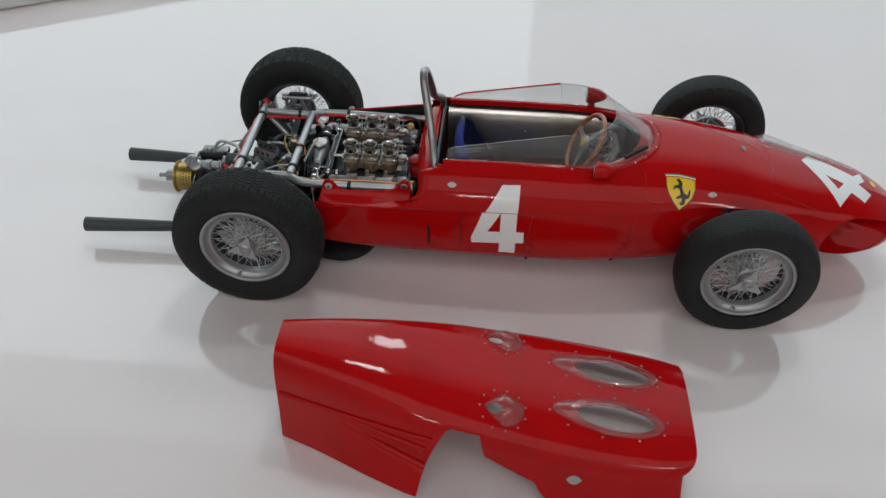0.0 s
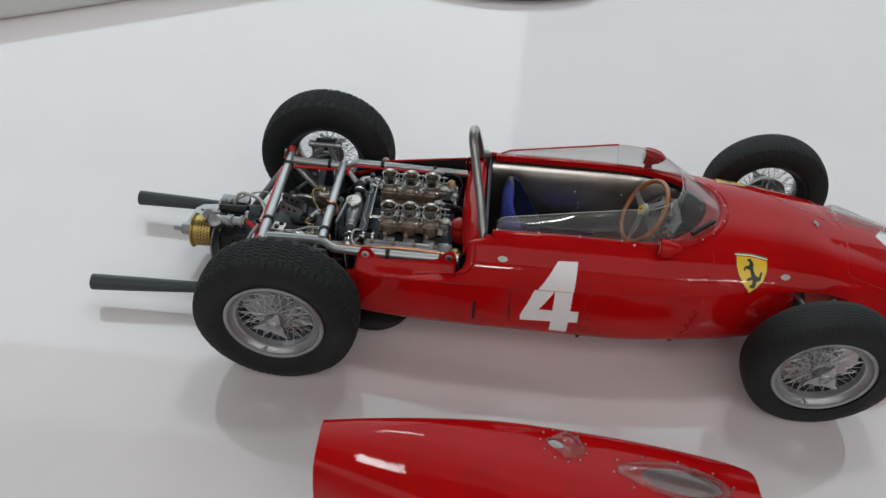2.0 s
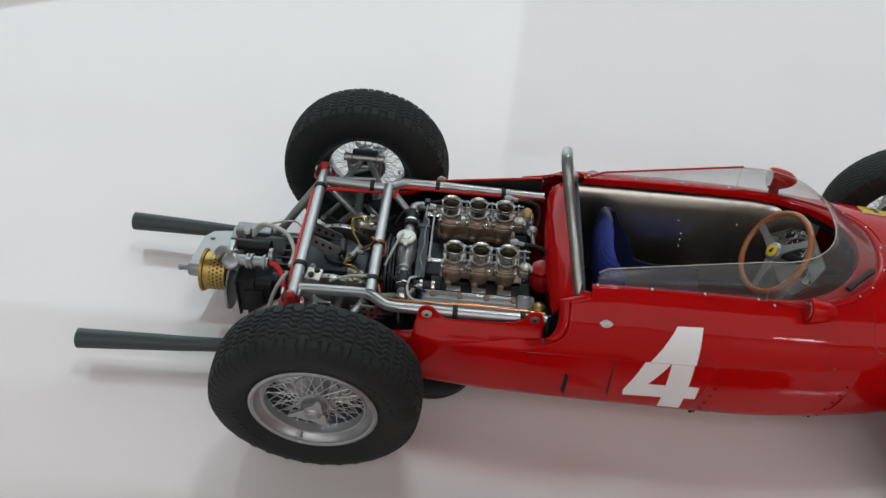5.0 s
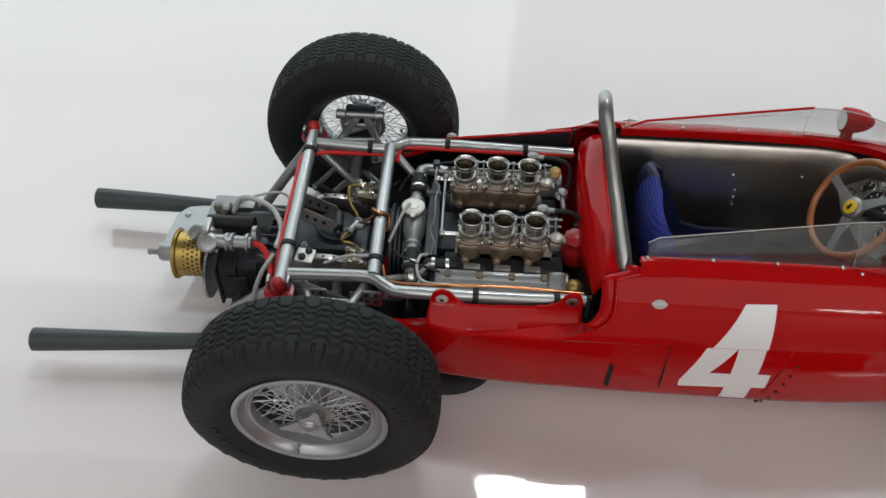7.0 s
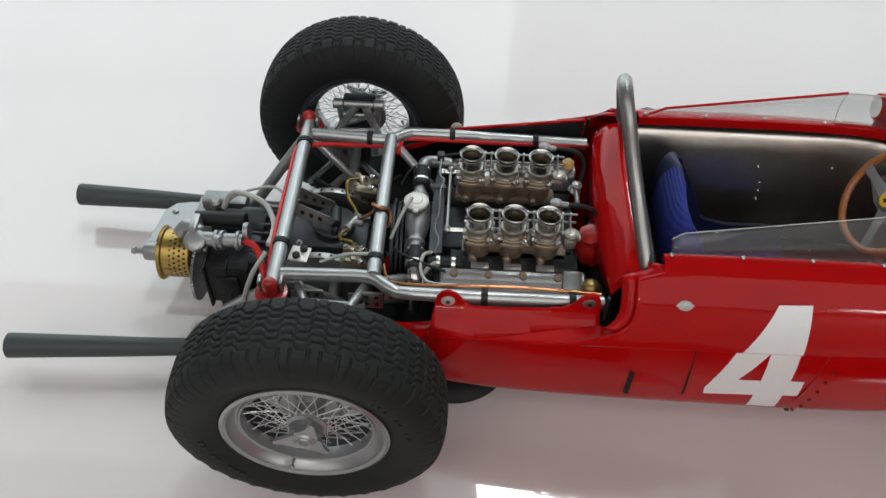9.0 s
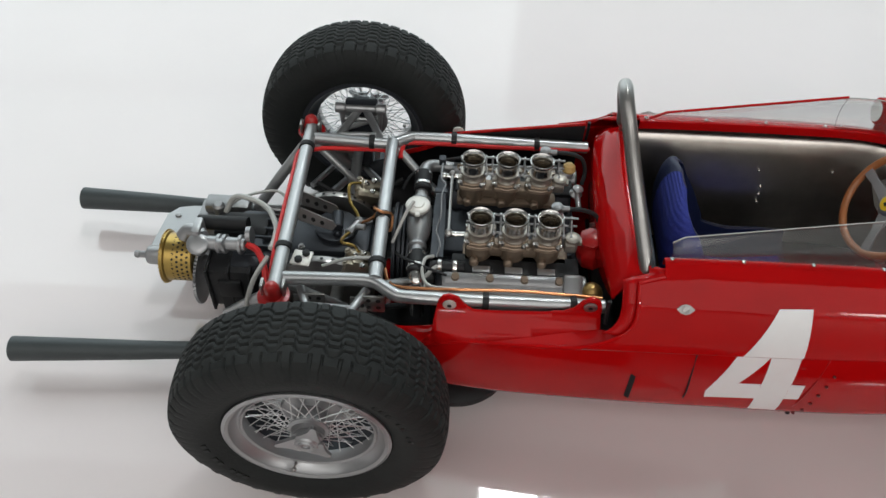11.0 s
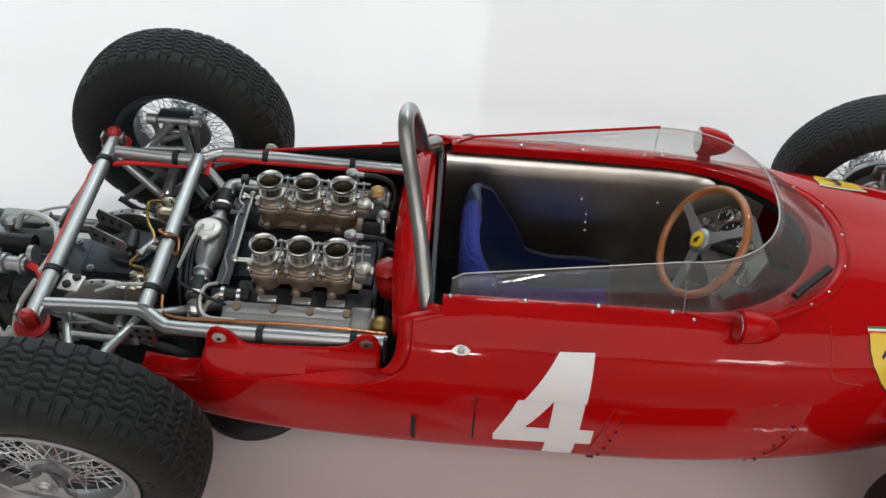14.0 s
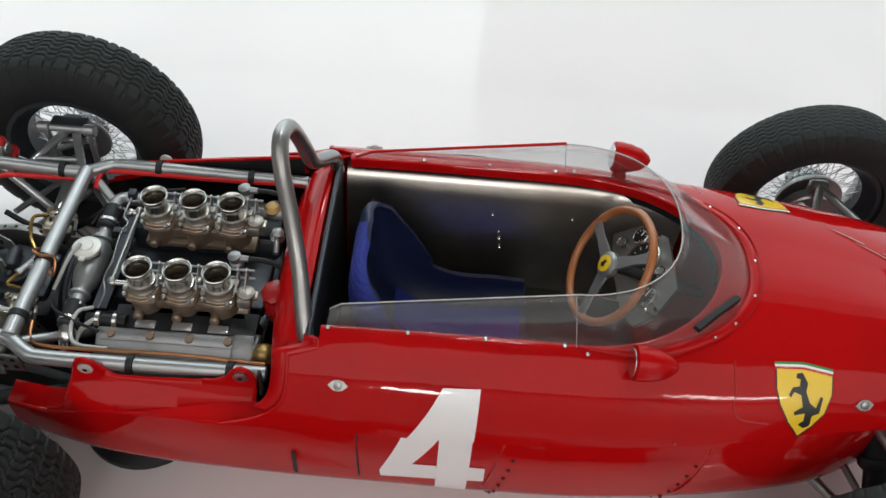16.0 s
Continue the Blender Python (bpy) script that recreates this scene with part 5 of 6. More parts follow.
for y0, y1 in ((-18.4, -12.2), (8.0, 14.4)):
    b = bmesh.new()
    lathe(b, [(1.9, 0), (2.15, 0.3), (2.15, 5.9), (1.9, 6.2)], (19.8, y0, 36.6 if y0 < 0 else 37.6), (0, 1, 0.05), 20)
    h = part("rubber_hose", b, BLACK, tank)
    for e in (1.2, 5.0):
        b = bmesh.new()
        lathe(b, [(2.2, 0), (2.35, 0.1), (2.35, 0.8), (2.2, 0.9)], (19.8, y0 + e, 36.6 if y0 < 0 else 37.6), (0, 1, 0.05), 20)
        part("hose_clip", b, CHROME, h)
pipe("water_pipe", [(19.8, -17.6, 36.4), (20.0, -20, 35.4), (20.2, -21.4, 32), (20.4, -21.4, 26)], 1.75, CHROME, "polished water pipe", engine, 16)
pipe("water_pipe", [(19.8, 14, 37.9), (20.4, 16.4, 38), (22.6, 17.6, 37.6), (27, 17.6, 37)], 1.6, CASTG, "grey water elbow", engine, 16)
b = bmesh.new()
for x0 in (24.6, 28.2):
    lathe(b, [(1.7, 0), (1.9, 0.2), (1.9, 1.0), (1.7, 1.2)], (x0, -15.2, 35.8), (1, 0, 0), 18)
part("hose_clip", b, CHROME, engine)
b = bmesh.new()
rod(b, (22.8, -15.2, 35.8), (31, -15.2, 35.8), 1.5, seg=16)
part("rubber_hose", b, BLACK, engine)
# red oil filler, brass ball and small fittings by the bulkhead
b = bmesh.new()
lathe(b, [(2.6, -5.0), (3.6, -4.6), (3.8, -1.0), (3.4, 0.4), (2.6, 1.2), (2.4, 2.6), (3.0, 2.9), (3.0, 3.8), (1.8, 4.4), (0.2, 4.5)], (61.4, -7.3, 36.6), (-0.15, -0.1, 1), 8)
part("oil_filler", b, RED_CAP, engine, "red oil filler body")
b = bmesh.new()
ball(b, (60.6, -20.4, 35.2), 2.6, 20)
part("brass_valve", b, BRONZE, engine)
b = bmesh.new()
lathe(b, [(1.2, 0), (1.7, 0.6), (1.5, 2.0), (0.8, 2.6)], (56.5, 14.2, 40.6), (0, 0.3, 1), 14)
part("ochre_fitting", b, CORK, engine)
b = bmesh.new()
lathe(b, [(1.4, 0), (1.7, 0.6), (1.0, 1.4), (1.0, 2.2), (1.4, 2.4), (0.6, 3.0)], (58.2, 8.8, 38.0), (0.2, 0, 1), 14)
rod(b, (58.4, 8.8, 39.4), (58.8, 4.2, 38.2), 0.7, seg=10)
part("small_union", b, ALLOY, engine)

# gearbox, inboard brakes and brackets
bm = bmesh.new()
block(bm, (-8, 0, 17), (34, 17, 16), 2.5)
block(bm, (-3, 2, 25.5), (20, 13, 3), 1.2)
block(bm, (-24, 0, 17), (8, 20, 18), 1.5)
lathe(bm, [(5, 0), (5.5, 0.6), (5.5, 2), (3.0, 2.6)], (-2, 3, 26.6), (0, 0, 1), 24)
gearbox = part("gearbox", bm, GUN, car, "dark blue-grey gearbox casing")
for sgn in (-1, 1):
    bm = bmesh.new()
    lathe(bm, [(9.0, 0), (12.3, 0.1), (12.4, 0.5), (12.4, 1.5), (12.3, 1.9), (9.0, 2.0), (9.0, 1.0)], (-3.5, sgn * 11.2 - 1.0, 19.5), (0, 1, 0), 48)
    disc = part("brake_disc", bm, STEEL, gearbox, "drilled steel inboard brake disc")
    for k in range(28):
        a = 2 * math.pi * k / 28
        if math.sin(a) > 0.1:
            bm = bmesh.new()
            c = Vector((-3.5 + 12.42 * math.cos(a), sgn * 11.2, 19.5 + 12.42 * math.sin(a)))
            d = Vector((math.cos(a), 0, math.sin(a)))
            rod(bm, c - d * 0.2, c + d * 0.03, 0.42, seg=8)
            part("disc_hole", bm, BLACK, disc)
    bm = bmesh.new()
    c = Vector((4.6, sgn * 12.4 + (2.4 if sgn > 0 else 1.6), 29.4))
    turn = (sgn * 18, 22, 12)
    block(bm, c + Vector((0, -1.9, 0)), (6.4, 2.4, 5.2), 0.7, turn)
    block(bm, c + Vector((0, 1.9, 0)), (6.2, 2.4, 5.0), 0.7, turn)
    block(bm, c + Vector((0.3, 0, 1.6)), (3.2, 4.4, 1.8), 0.5, turn)
    caliper = part("brake_caliper", bm, CALIPER, gearbox, "bronze-grey two-piece brake caliper")
    for dx, dy, dz, r, h in ((-1.8, -1.9, 2.4, 0.95, 1.3), (1.9, -1.9, 2.0, 0.8, 1.0), (-1.7, 1.9, 2.4, 0.95, 1.3), (1.9, 1.9, 2.2, 0.8, 1.0), (0.4, 0.2, 2.6, 0.6, 1.6)):
        bm = bmesh.new()
        lathe(bm, [(r, 0), (r, h * 0.6), (r * 0.7, h * 0.7), (r * 0.6, h), (0.1, h)], c + Vector((dx, dy, dz)), (-0.3, -0.2 * sgn, 1), 6 if r < 0.9 else 12)
        part("caliper_bolt", bm, CHROME if r < 0.9 else CALIPER, caliper)
    bm = bmesh.new()
    block(bm, c + Vector((3.4, 0, -0.6)), (0.8, 3.0, 3.6), 0.2, turn)
    part("pad_plate", bm, STEEL, caliper)
for k, dy in enumerate((8.6, 3.0)):
    bm = bmesh.new()
    m = Matrix.Translation((-12.0, dy + 1.0, 31.4)) @ Matrix.Rotation(radians(-22), 4, "Z") @ Matrix.Rotation(radians(75), 4, "X")
    plate(bm, [(0, 0), (1, 2.2), (10.5, 1.6), (11.5, 0.4), (10.4, -1.2), (1.0, -1.8)], 0.35, m)
    br = part("drilled_bracket", bm, STEEL, car, "drilled steel bracket arm")
    for u in (2.4, 5.0, 7.6):
        bm = bmesh.new()
        lathe(bm, [(0.62, 0), (0.62, 0.1)], (0, 0, 0), (0, 0, 1), 12)
        bm.transform(m @ Matrix.Translation((u, 0.1, 0.38)))
        bm2 = bm
        part("bracket_hole", bm2, BLACK, br)
bm = bmesh.new()
rod(bm, (-1.8, 5.6, 30.6), (-1.2, 0.2, 30.6), 1.5, seg=16, bevel=0.3)
ball(bm, (-1.2, -0.8, 29.6), 0.9)
part("brake_cylinder", bm, GUN, car)
# connector plate on the rear tube
bm = bmesh.new()
block(bm, (-6.6, -17.4, 39.0), (4.6, 4.4, 0.6), 0.25, (0, 0, -8))
terminal = part("connector_plate", bm, WASHER, car, "small pale terminal plate with two black screws")
for dx, dy in ((0.9, 1.1), (-0.6, -0.9)):
    bm = bmesh.new()
    lathe(bm, [(0.9, 0), (0.9, 0.8), (0.5, 1.0)], (-6.6 + dx, -17.4 + dy, 39.2), (0, 0, 1), 14)
    part("terminal_screw", bm, BLACK, terminal)
for x in (-5.5, 7.4):
    bm = bmesh.new()
    block(bm, (x, -26.6, 34.0), (4.0, 0.5, 4.6), 0.15, (-20, 0, 0))
    bk = part("perforated_bracket", bm, STEEL, car, "perforated steel bracket")
    for dx in (-1.0, 0.9):
        for dz in (-1.0, 0.9):
            bm = bmesh.new()
            lathe(bm, [(0.5, 0), (0.5, 0.1)], (x + dx, -26.9 - 0.36 * dz, 34.0 + dz), (0, -0.94, 0.34), 10)
            part("bracket_hole", bm, BLACK, bk)

bm = bmesh.new()
rod(bm, (2.2, -1.6, 31.6), (4.2, 2.4, 31.4), 0.9, seg=10, bevel=0.2)
rod(bm, (3.2, 0.4, 31.5), (6.0, -0.6, 32.2), 0.8, seg=10, bevel=0.2)
lathe(bm, [(1.2, 0), (1.2, 0.9)], (1.9, -2.2, 31.6), (0.45, 0.9, 0), 6)
lathe(bm, [(1.2, 0), (1.2, 0.9)], (4.0, 2.0, 31.4), (0.45, 0.9, 0), 6)
part("pipe_tee", bm, ALLOY, car, "small silver brake pipe tee")
pipe("black_hose", [(-9, 17, 30), (-3, 16, 27), (6, 17, 26), (14, 20, 30)], 0.7, BLACK, "black hose in the bay")
pipe("black_hose", [(-9, -19, 30), (-2, -20, 26), (8, -20, 25), (18, -21, 28)], 0.7, BLACK, "black hose in the bay")
pipe("black_cable", [(14.5, -12, 36.5), (17, -15.5, 38.5), (22, -18, 38.6), (27, -19.5, 38)], 0.35, BLACK, "thin black cable")
pipe("black_cable", [(14.4, 12, 34), (17, 16, 36), (24, 20, 37.2), (34, 22, 37.6)], 0.4, BLACK, "thin black cable")
pipe("clear_hose", [(23.6, -13.2, 37.2), (21.8, -15.6, 38.8), (21.4, -19.4, 38.2), (23.4, -22.6, 37.6), (30, -23.4, 38.0)], 0.4, CLEARHOSE, "clear hose by the cam cover")
for x, y, z in ((-16, 5, 25.6), (-16, -5, 25.6), (-3, 8.2, 27.2), (-10, 6.5, 27.2), (-10, -4, 27.2), (4, -4, 27.2), (6, 6, 27.0)):
    bm = bmesh.new()
    lathe(bm, [(0.9, 0), (0.9, 0.7), (0.5, 0.8), (0.5, 1.3)], (x, y, z), (0, 0, 1), 6)
    part("casing_nut", bm, CASTG, gearbox)
for y in (-6.2, -3.1, 0.0, 3.1, 6.2):
    bm = bmesh.new()
    block(bm, (-21.0, y, 25.2), (7.0, 0.7, 2.4), 0.2)
    part("casing_rib", bm, GUN, gearbox)

# starter, its brass guard, pump and bracket at the tail
bm = bmesh.new()
lathe(bm, [(0.8, 0), (1.0, 0.3), (1.0, 1.0), (0.7, 1.2), (0.9, 1.5), (0.9, 2.6), (1.3, 3.2), (1.6, 3.4), (2.2, 3.5), (2.5, 4.0), (2.5, 9.5)], (-54.2, -3.2, 20.6), (1, 0, 0), 20)
starter = part("starter_shaft", bm, ALLOY, car, "turned alloy starter shaft")
bm = bmesh.new()
lathe(bm, [(2.4, 0), (6.3, 0.1), (6.8, 0.5), (6.8, 1.2), (6.2, 1.5), (6.1, 8.2), (5.9, 8.4), (2.2, 8.4)], (-46.2, -3.2, 20.4), (1, 0, 0), 48)
drum = part("brass_guard", bm, BRASS, car, "perforated brass guard drum")
for j in range(5):
    for k in range(30):
        a = 2 * math.pi * (k + 0.5 * (j % 2)) / 30
        if math.sin(a) - 0.8 * math.cos(a) < -0.1:
            continue
        bm = bmesh.new()
        d = Vector((0, math.cos(a), math.sin(a)))
        c = Vector((-43.9 + 1.25 * j, -3.2, 20.4)) + d * 6.14
        rod(bm, c - d * 0.2, c + d * 0.02, 0.36, seg=6)
        part("guard_hole", bm, BLACK, drum)
for k in range(44):
    a = 2 * math.pi * k / 44
    bm = bmesh.new()
    d = Vector((0, math.cos(a), math.sin(a)))
    c = Vector((-45.6, -3.2, 20.4)) + d * 6.8
    rod(bm, c - d * 0.3, c + d * 0.25, 0.26, seg=6)
    part("guard_tooth", bm, BRASS, drum)
bm = bmesh.new()
teeth = []
for k in range(96):
    a = 2 * math.pi * k / 96
    r = 7.6 + (0.35 if k % 2 else 0) - (2.6 if math.sin(a) > 0.3 else 0)
    teeth.append((r * math.cos(a), r * math.sin(a)))
plate(bm, teeth, 0.7, Matrix.Translation((-37.4, -4.6, 15.6)) @ Matrix.Rotation(radians(90), 4, "Y"))
part("toothed_plate", bm, CASTG, car, "grey toothed cam plate")
bm = bmesh.new()
block(bm, (-27.5, -5.0, 18.0), (13.5, 13.5, 14.5), 2.2)
pump = part("starter_motor", bm, BLACK, car, "black starter motor housing")
for k in range(3):
    bm = bmesh.new()
    block(bm, (-33.0 + 5.4 * k, -5, 18.0), (0.8, 14.6, 15.4), 0.3)
    part("housing_rib", bm, BLACK, pump)
for name, c, size in (("side_boss", (-27.5, -12.0, 19.5), (6.0, 1.6, 6.0)), ("lower_housing", (-26.5, -6, 12.5), (9, 12, 10)), ("top_housing", (-27, 4.5, 24.5), (14, 8, 4))):
    bm = bmesh.new()
    block(bm, c, size, 0.6 if size[1] < 2 else 1.2)
    part(name, bm, BLACK, pump)
bm = bmesh.new()
rod(bm, (-37, 1.5, 29), (-24, 0.5, 30), 1.9, seg=16)
part("rubber_hose", bm, BLACK, pump)
bm = bmesh.new()
tube(bm, [(-40.5, -2.5, 27.5), (-38.6, -2.0, 29.5), (-36, -3.0, 30.0), (-34.5, -4.4, 30.0)], 1.8, 14, 4)
lathe(bm, [(2.6, 0), (2.8, 0.3), (2.8, 1.6), (2.4, 2.0), (1.4, 2.2)], (-35.2, -6.2, 28.6), (0, -0.5, 1), 20)
rod(bm, (-36, -5.2, 28.8), (-23.4, -6.0, 29.6), 1.9, 1.7, 18)
for x in (-30.6, -29.2, -25.2):
    lathe(bm, [(2.2, 0), (2.5, 0.2), (2.5, 0.9), (2.2, 1.1)], (x, -5.6, 29.1), (1, -0.05, 0.06), 18)
block(bm, (-35.8, -2.8, 30.2), (2.2, 5.4, 5.0), 0.6)
block(bm, (-29.4, -7.2, 30.4), (1.8, 1.6, 3.4), 0.4)
part("pump_body", bm, ALLOY, car, "silver pump body with unions")
bm = bmesh.new()
lathe(bm, [(2.3, 0), (2.3, 1.2)], (-23.4, -3.4, 30.2), (1, 0, 0.1), 18)
part("end_cap", bm, ALLOY, car)
pipe("red_cable", [(-23.0, -6.0, 29.6), (-20.2, -7.6, 29.4), (-18.0, -11.5, 27.6), (-17.0, -16, 25), (-16.0, -20, 24.5)], 0.85, RED_WIRE, "thick red starter cable")
bm = bmesh.new()
plate(bm, [(-54.5, 2), (-52.6, 17.5), (-50.0, 20.4), (-46, 21.2), (-30, 21.6), (-30, 2)], 0.8, Matrix.Translation((0, 0, 13.4)))
for x, y in ((-51.8, 5.0), (-49.6, 17.2), (-38, 19.8)):
    lathe(bm, [(0.9, 0), (0.9, 0.5), (0.5, 0.7)], (x, y, 14.1), (0, 0, 1), 10)
part("tail_bracket", bm, ALLOY, car, "pale alloy tail bracket plate")
bm = bmesh.new()
block(bm, (-36, 12, 18), (10, 10, 8), 1.0)
block(bm, (-33, 13.5, 23.5), (12, 5, 3), 0.8)
lathe(bm, [(1.6, 0), (1.6, 2.6), (1.0, 3.2)], (-34, 9, 25), (0, 0, 1), 14)
part("tail_casting", bm, CASTG, car)
for sgn in (-1, 1):
    bm = bmesh.new()
    e = sgn
    tube(bm, [(-81, e * 26.8, 9.3), (-60, e * 26.0, 9.6), (-42, e * 25.2, 9.8), (-22, e * 24.0, 10.4), (0, e * 22.5, 12.5), (24, e * 21, 17)], [3.2, 3.05, 2.9, 2.75, 2.6, 2.45, 2.3, 2.2, 2.1, 2.0, 1.9, 1.85, 1.8, 1.8, 1.8, 1.8], 20, 3)
    ex = part("exhaust_pipe", bm, EXHAUST, car, "long dark grey megaphone exhaust pipe")
    bm = bmesh.new()
    lathe(bm, [(2.7, 0), (2.7, 0.2)], (-81.05, e * 26.8, 9.3), (-1, 0, 0), 20)
    part("exhaust_bore", bm, BLACK, ex)

# suspension
for sgn in (-1, 1):
    bm = bmesh.new()
    for p, q, r in (((-6, 24, 36.5), (1.0, 42, 37.0), 1.05), ((9, 24, 36.5), (1.0, 42, 37.0), 1.05), ((-4.2, 29, 36.7), (6, 29.5, 36.7), 0.8), ((-20, 14, 12), (0, 42, 13.5), 1.1), ((20, 20, 12), (0, 42, 13.5), 1.1), ((0, 9, 22), (0, 42, 28), 1.5), ((-10.8, 27.5, 38), (-4, 40, 16), 1.7), ((-12, 24, 22), (-3, 42, 20), 0.8)):
        bm = bmesh.new()
        rod(bm, (p[0], sgn * p[1], p[2]), (q[0], sgn * q[1], q[2]), r, seg=10)
        part("rear_suspension_arm", bm, FRAME, car, "silver rear suspension arm")
    bm = bmesh.new()
    block(bm, (0.5, sgn * 42.0, 27), (5, 3.5, 24), 1.0)
    block(bm, (0.8, sgn * 40.0, 38.6), (9, 4.0, 2.2), 0.7)
    lathe(bm, [(4.0, 0), (4.4, 0.5), (4.4, 3), (3, 3.6)], (0, sgn * 40.5 - 1.5, 29), (0, 1, 0), 28)
    upright = part("upright", bm, GUN, car, "dark wheel upright")
    bm = bmesh.new()
    for x0, x1, r in ((-6.2, -3.4, 1.5), (-3.4, 5.0, 1.0), (5.0, 7.8, 1.5)):
        rod(bm, (x0, sgn * 38.2, 38.6), (x1, sgn * 38.2, 38.6), r, seg=14, bevel=0.2)
    part("trunnion_bar", bm, ALLOY, upright, "silver trunnion bar across the upright")
    for x0, x1 in ((-4.6, -3.2), (6.2, 4.6)):
        bm = bmesh.new()
        rod(bm, (x0, sgn * 38.0, 37.8), (x1, sgn * 39.0, 20.0), 0.8, seg=10)
        part("upright_strut", bm, FRAME, upright)
    bm = bmesh.new()
    rod(bm, (-4.0, sgn * 38.4, 31.0), (5.2, sgn * 38.2, 35.4), 0.8, seg=10)
    rod(bm, (-4.4, sgn * 38.2, 34.8), (6.0, sgn * 38.2, 34.8), 0.7, seg=10)
    part("upright_brace", bm, FRAME, upright)
    bm = bmesh.new()
    for p, q, r in (((184, 22, 37), (192, 43, 35.5), 1.1), ((202, 22, 37), (192, 43, 35.5), 1.1), ((176, 20, 14), (192, 43, 15), 1.2), ((206, 20, 14), (192, 43, 15), 1.2), ((181, 18, 24), (187, 42, 24.5), 0.8)):
        bm = bmesh.new()
        rod(bm, (p[0], sgn * p[1], p[2]), (q[0], sgn * q[1], q[2]), r, seg=10)
        part("front_suspension_arm", bm, STEEL, car, "steel front suspension arm")
    bm = bmesh.new()
    block(bm, (192, sgn * 43.6, 25), (5, 3.4, 23), 1.0)
    lathe(bm, [(7.0, 0), (7.4, 0.5), (7.4, 3), (5, 3.6)], (192, sgn * 42.5 - 1.5, 26.4), (0, 1, 0), 28)
    part("front_upright", bm, STEEL, car)
    bm = bmesh.new()
    tube(bm, [(186, sgn * 21, 40), (189, sgn * 32, 27), (191, sgn * 40, 15)], 2.7, 14, 2)
    lathe(bm, [(3.4, 0), (3.6, 0.6), (3.6, 2.4), (3.2, 3.0)], (188.2, sgn * 29, 30), (0.2, sgn * 0.6, -0.78), 20)
    part("front_damper", bm, BLACK, car, "black booted front suspension damper")
# far flank's inner face and dark floor of the bay
bm = bmesh.new()
block(bm, (22, 0, 8.8), (88, 44, 1.2), 0.3)
part("under_tray", bm, BLACK, car, "black under-tray of the engine bay")
bm = bmesh.new()
for sgn in (-1, 1):
    rows = [[skin(x, -0.9 + (s_at_z(x, curve_at(SEAM, x)[0]) + 0.9) * k / 12, -1.3, sgn) for k in range(13)] for x in stations(9.8, 62, 20)]
    b2 = bmesh.new()
    grid_faces(b2, rows)
    part("bay_lining", b2, BLACK, car)
bm.free()

# dark sump pan below, and drilled brackets under the near rail
b = bmesh.new()
lathe(b, [(8, 1.2), (14.5, 1.5), (16.0, 3.0), (16.0, 5.0), (13, 7.0)], (0, 0, 0), (0, 0, 1), 36)
b.transform(Matrix.Translation((30, -17.5, 0)) @ Matrix.Diagonal((0.95, 0.98, 1, 1)))
part("sump_pan", b, BLACK, car, "black round pan under the engine")
for x in (-2.6, 10.8):
    for sgn in (-1, 1):
        b = bmesh.new()
        block(b, (x, sgn * 26.5, 35.0), (5.0, 0.7, 5.4), 0.2)
        bracket = part("drilled_bracket", b, STEEL, car, "steel bracket with four drilled holes")
        for dx in (-1.1, 1.1):
            for dz in (-1.2, 1.2):
                b = bmesh.new()
                rod(b, (x + dx, sgn * 26.1, 35.2 + dz), (x + dx, sgn * 26.95, 35.2 + dz), 0.55, seg=12)
                part("bracket_hole", b, BLACK, bracket)

# ---- the engine cover, lying on the table beside the car ----
cover = empty("engine_cover", 95, -109, 0)
tagged(cover, "red engine cover with clear bubbles lying on the table", "engine cover")
# x, crown, half width at the crease, crease height, half width at the skirt's foot, foot height
COVER = [(26, 38.3, 11.2, 22.0, 13.0, 0.4), (40, 37.2, 15.2, 21.6, 18.5, 0.4), (60, 34.6, 20.4, 20.8, 27.5, 0.4), (78, 31.2, 24.2, 20.0, 34.0, 1.0), (98, 27.2, 26.0, 17.5, 33.0, 2.0),
         (125, 21.8, 27.2, 13.5, 33.0, 1.0), (150, 17.5, 26.0, 10.5, 31.0, 0.6), (165, 15.4, 23.6, 9.5, 28.5, 0.6)]
SQUARE = [(26, 0.46), (45, 0.49), (60, 0.56), (80, 0.68), (165, 0.72)]


def foot(x):
    """How far down the skirt goes: 1 to its foot, 0 to the crease, less above it."""
    if x < 75:
        return 1.0
    if x < 84:
        return 1.0 - 1.26 * ((x - 75) / 9.0) ** 0.6
    if x < 94.0:
        return -0.26
    if x < 96.0:
        return -0.26 + 0.36 * (x - 94.0) / 2.0
    if x < 113:
        return 0.10 + 0.40 * (x - 96) / 17
    return min(1.0, 0.5 + 0.5 * ((x - 113) / 6) ** 0.7)


def cover_at(x, v, side, lift=0.0):
    """v: 0 crown, 1 crease, 2 foot."""
    zc, a, zr, b, zf = curve_at(COVER, x)
    yc = 0.0
    if v <= 1:
        th = v * math.radians(80)
        e = curve_at(SQUARE, x)[0]
        y = (a + lift) * (math.sin(th) / math.sin(math.radians(80))) ** e
        z = zr + (zc + lift - zr) * (math.cos(th) ** e - math.cos(math.radians(80)) ** e) / (1 - math.cos(math.radians(80)) ** e)
    else:
        f = v - 1
        y = a + (b - a) * f ** 1.15 + lift
        z = zr + (zf - zr) * f
    # the front corners are rounded off
    x -= 4.5 * max(0.0, (x - 156) / 9) ** 2 * min(1.0, max(0.0, v - 0.45) / 0.55) ** 2
    return Vector((x - 95, side * y, z))


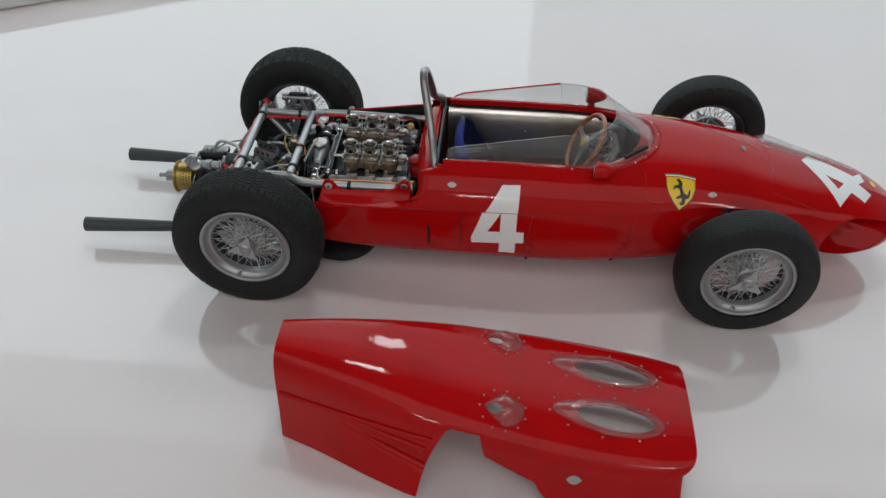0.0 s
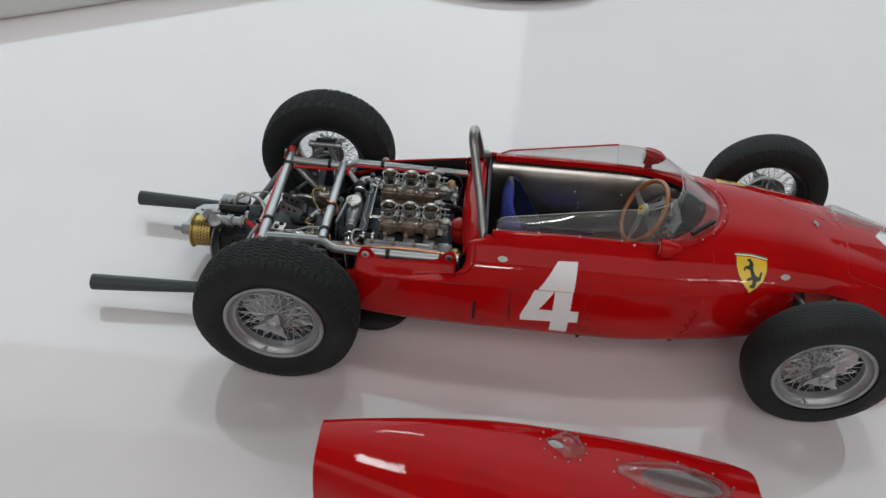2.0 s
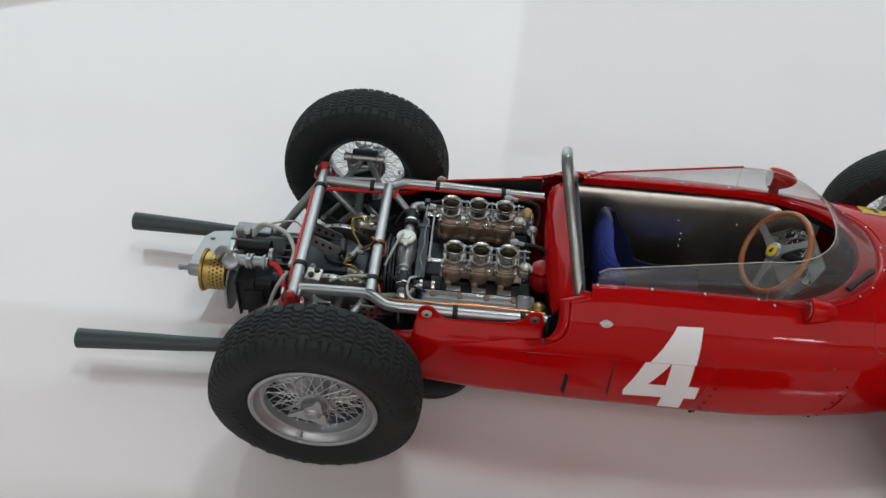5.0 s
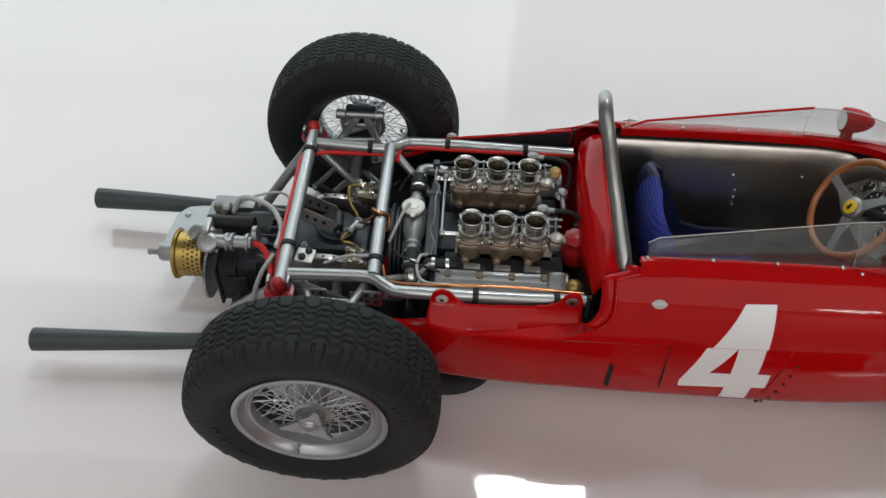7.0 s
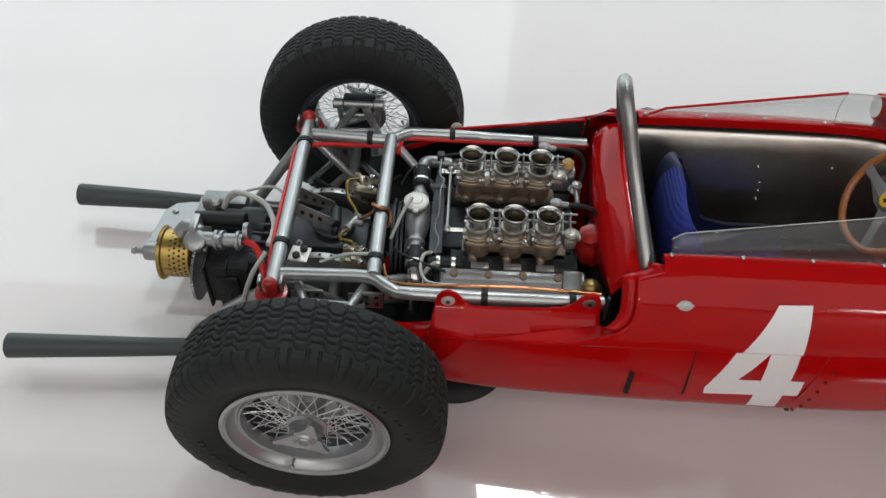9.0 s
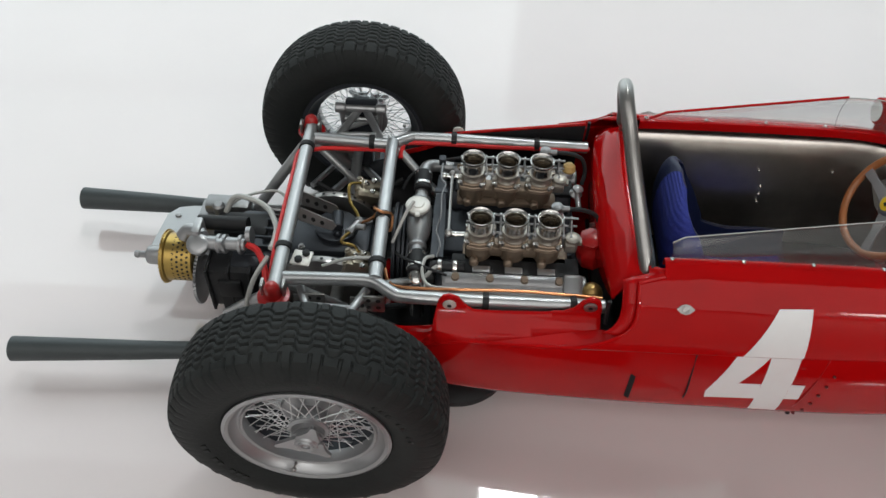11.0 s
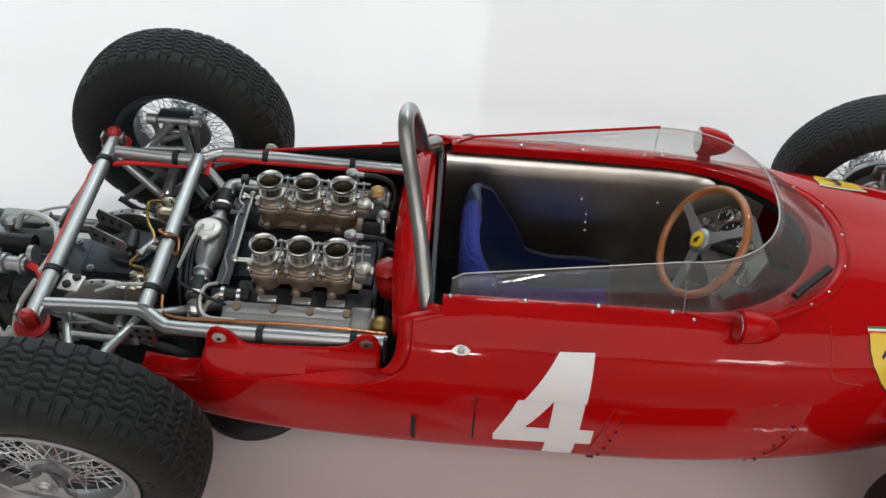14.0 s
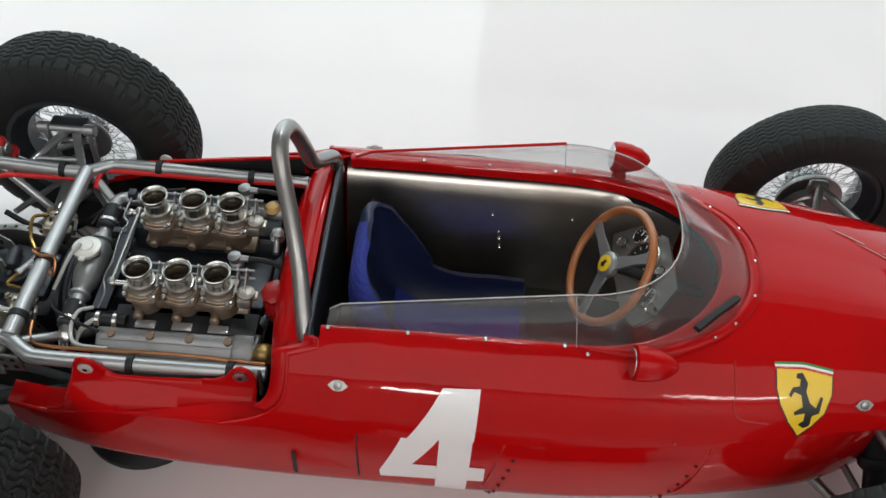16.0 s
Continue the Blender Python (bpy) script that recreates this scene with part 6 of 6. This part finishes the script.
bm = bmesh.new()
rows = []
for x in stations(26, 165, 92, [74.5, 75.5, 93.9, 94.2, 94.8, 95.4, 96.1, 113.2, 113.8, 114.5]):
    v1 = 1 + foot(x)
    half = [v1 * k / 22 for k in range(23)]
    rows.append([cover_at(x, v, -1) for v in reversed(half)] + [cover_at(x, v, 1) for v in half[1:]])
grid_faces(bm, rows)
bmesh.ops.recalc_face_normals(bm, faces=bm.faces)
if sum(f.normal.z for f in bm.faces) < 0:
    bmesh.ops.reverse_faces(bm, faces=bm.faces)
bm.transform(Matrix.Scale(MM, 4))
sheet_me = bpy.data.meshes.new("shell")
bm.to_mesh(sheet_me)
bm.free()
sheet = new("cut_sheet", sheet_me)
solid(sheet, 0.7)
cutters = []
BUBBLES = [(138.8, -9.8, 13.2, 4.7), (138.8, 9.8, 13.2, 4.7)]
SMALL = [(98.5, -14.5, 2.6, 1.9), (98.0, 15.0, 2.6, 1.9)]
for x, y, rx, ry in BUBBLES + SMALL:
    b = bmesh.new()
    n = 40
    lo = [b.verts.new(((x - 95 + rx * math.cos(a)) * MM, (y + ry * math.sin(a)) * MM, 0.004)) for a in (2 * math.pi * k / n for k in range(n))]
    hi = [b.verts.new((v.co.x, v.co.y, 0.06)) for v in lo]
    b.faces.new(list(reversed(lo)))
    b.faces.new(hi)
    for k in range(n):
        j = (k + 1) % n
        b.faces.new((lo[k], lo[j], hi[j], hi[k]))
    me = bpy.data.meshes.new("cutter")
    b.to_mesh(me)
    b.free()
    c = new("cutter", me)
    cutters.append(c)
    mod = sheet.modifiers.new("hole", "BOOLEAN")
    mod.operation, mod.object, mod.solver = "DIFFERENCE", c, "EXACT"
bpy.context.view_layer.update()
made = bpy.data.meshes.new_from_object(sheet.evaluated_get(bpy.context.evaluated_depsgraph_get()))
made.name = "cover_shell"
for ob in cutters + [sheet]:
    bpy.data.objects.remove(ob)
shell_ob = link("shell", made, RED, cover, "glossy red painted arched panel")


def v_at_y(x, y):
    zc, a, zr, b, zf = curve_at(COVER, x)
    return math.asin(min(1.0, abs(y) / a) ** (1 / curve_at(SQUARE, x)[0]) * math.sin(math.radians(80))) / math.radians(80)


def dome(x, y, rx, ry, h, sharp=1.0):
    b = bmesh.new()
    rows = []
    for i in range(13):
        r = i / 12
        row = []
        for k in range(36):
            a = 2 * math.pi * k / 36
            taper = 1.0 - sharp * 0.3 * max(0.0, -math.cos(a))
            px, py = x + rx * r * math.cos(a), y + ry * r * math.sin(a) * taper
            p = cover_at(px, v_at_y(px, py), -1 if py < 0 else 1, 0.35)
            p.z += h * (1 - r ** 2.4)
            row.append(p)
        rows.append(row)
    grid_faces(b, rows, close=True)
    bmesh.ops.remove_doubles(b, verts=b.verts, dist=0.01)
    return b


for x, y, rx, ry in BUBBLES:
    solid(part("bubble", dome(x - 2.6, y, 19.0, 7.0, 3.4), SCREEN, cover, "clear elongated carburettor bubble"), 0.25)
    for k in range(10):
        a = 2 * math.pi * (k + 0.3) / 10
        px, py = x - 2.6 + 20.2 * math.cos(a), y + 7.9 * math.sin(a)
        rivet(cover_at(px, v_at_y(px, py), -1 if py < 0 else 1, 0.3), shell_ob, 0.72, STEEL)
for x, y, rx, ry in SMALL:
    solid(part("bubble", dome(x + 3.0, y, 6.6, 5.6, 3.6, 2.0), SCREEN, cover, "small clear teardrop bubble"), 0.25)
    for k in range(11):
        a = 2 * math.pi * (k + 0.5) / 11
        px, py = x + 2.6 + 7.6 * math.cos(a), y + 6.8 * math.sin(a)
        rivet(cover_at(px, v_at_y(px, py), -1 if py < 0 else 1, 0.3), shell_ob, 0.72, STEEL)
for sgn in (-1, 1):
    b = bmesh.new()
    plate(b, [(-2.6, 0), (-1.2, 1.2), (0, 1.5), (1.2, 1.2), (2.6, 0), (1.2, -1.2), (0, -1.5), (-1.2, -1.2)], 0.3)
    p = cover_at(125, 1.25, sgn, 0.3)
    b.transform(Matrix.Translation(p) @ Matrix.Rotation(radians(-sgn * 52), 4, "X"))
    part("panel_catch", b, STEEL, cover, "small steel quarter-turn panel catch")
    # crease bead along the tail skirt
    b = bmesh.new()
    tube(b, [cover_at(x, 1.0, sgn, 0.1) for x in (27, 40, 55, 68, 79)], 1.0, 10, 5)
    part("crease_bead", b, RED, cover)
    # ridges that fan out over the skirt
    for v0, v1, r in ((1.06, 1.24, 2.0), (1.12, 1.52, 2.2)):
        b = bmesh.new()
        tube(b, [cover_at(x, v0 + (v1 - v0) * (x - 38) / 39, sgn, -0.9) for x in (38, 48, 58, 68, 77)], [0.05 + (r - 0.05) * min(1.0, k / 14) for k in range(21)], 16, 5)
        part("skirt_ridge", b, RED, cover)
for x in (121, 148):
    b = bmesh.new()
    p = cover_at(x, 1.12, 1, 0.2)
    block(b, p, (4.5, 0.8, 0.9), 0.2)
    part("hinge_tab", b, STEEL, cover)
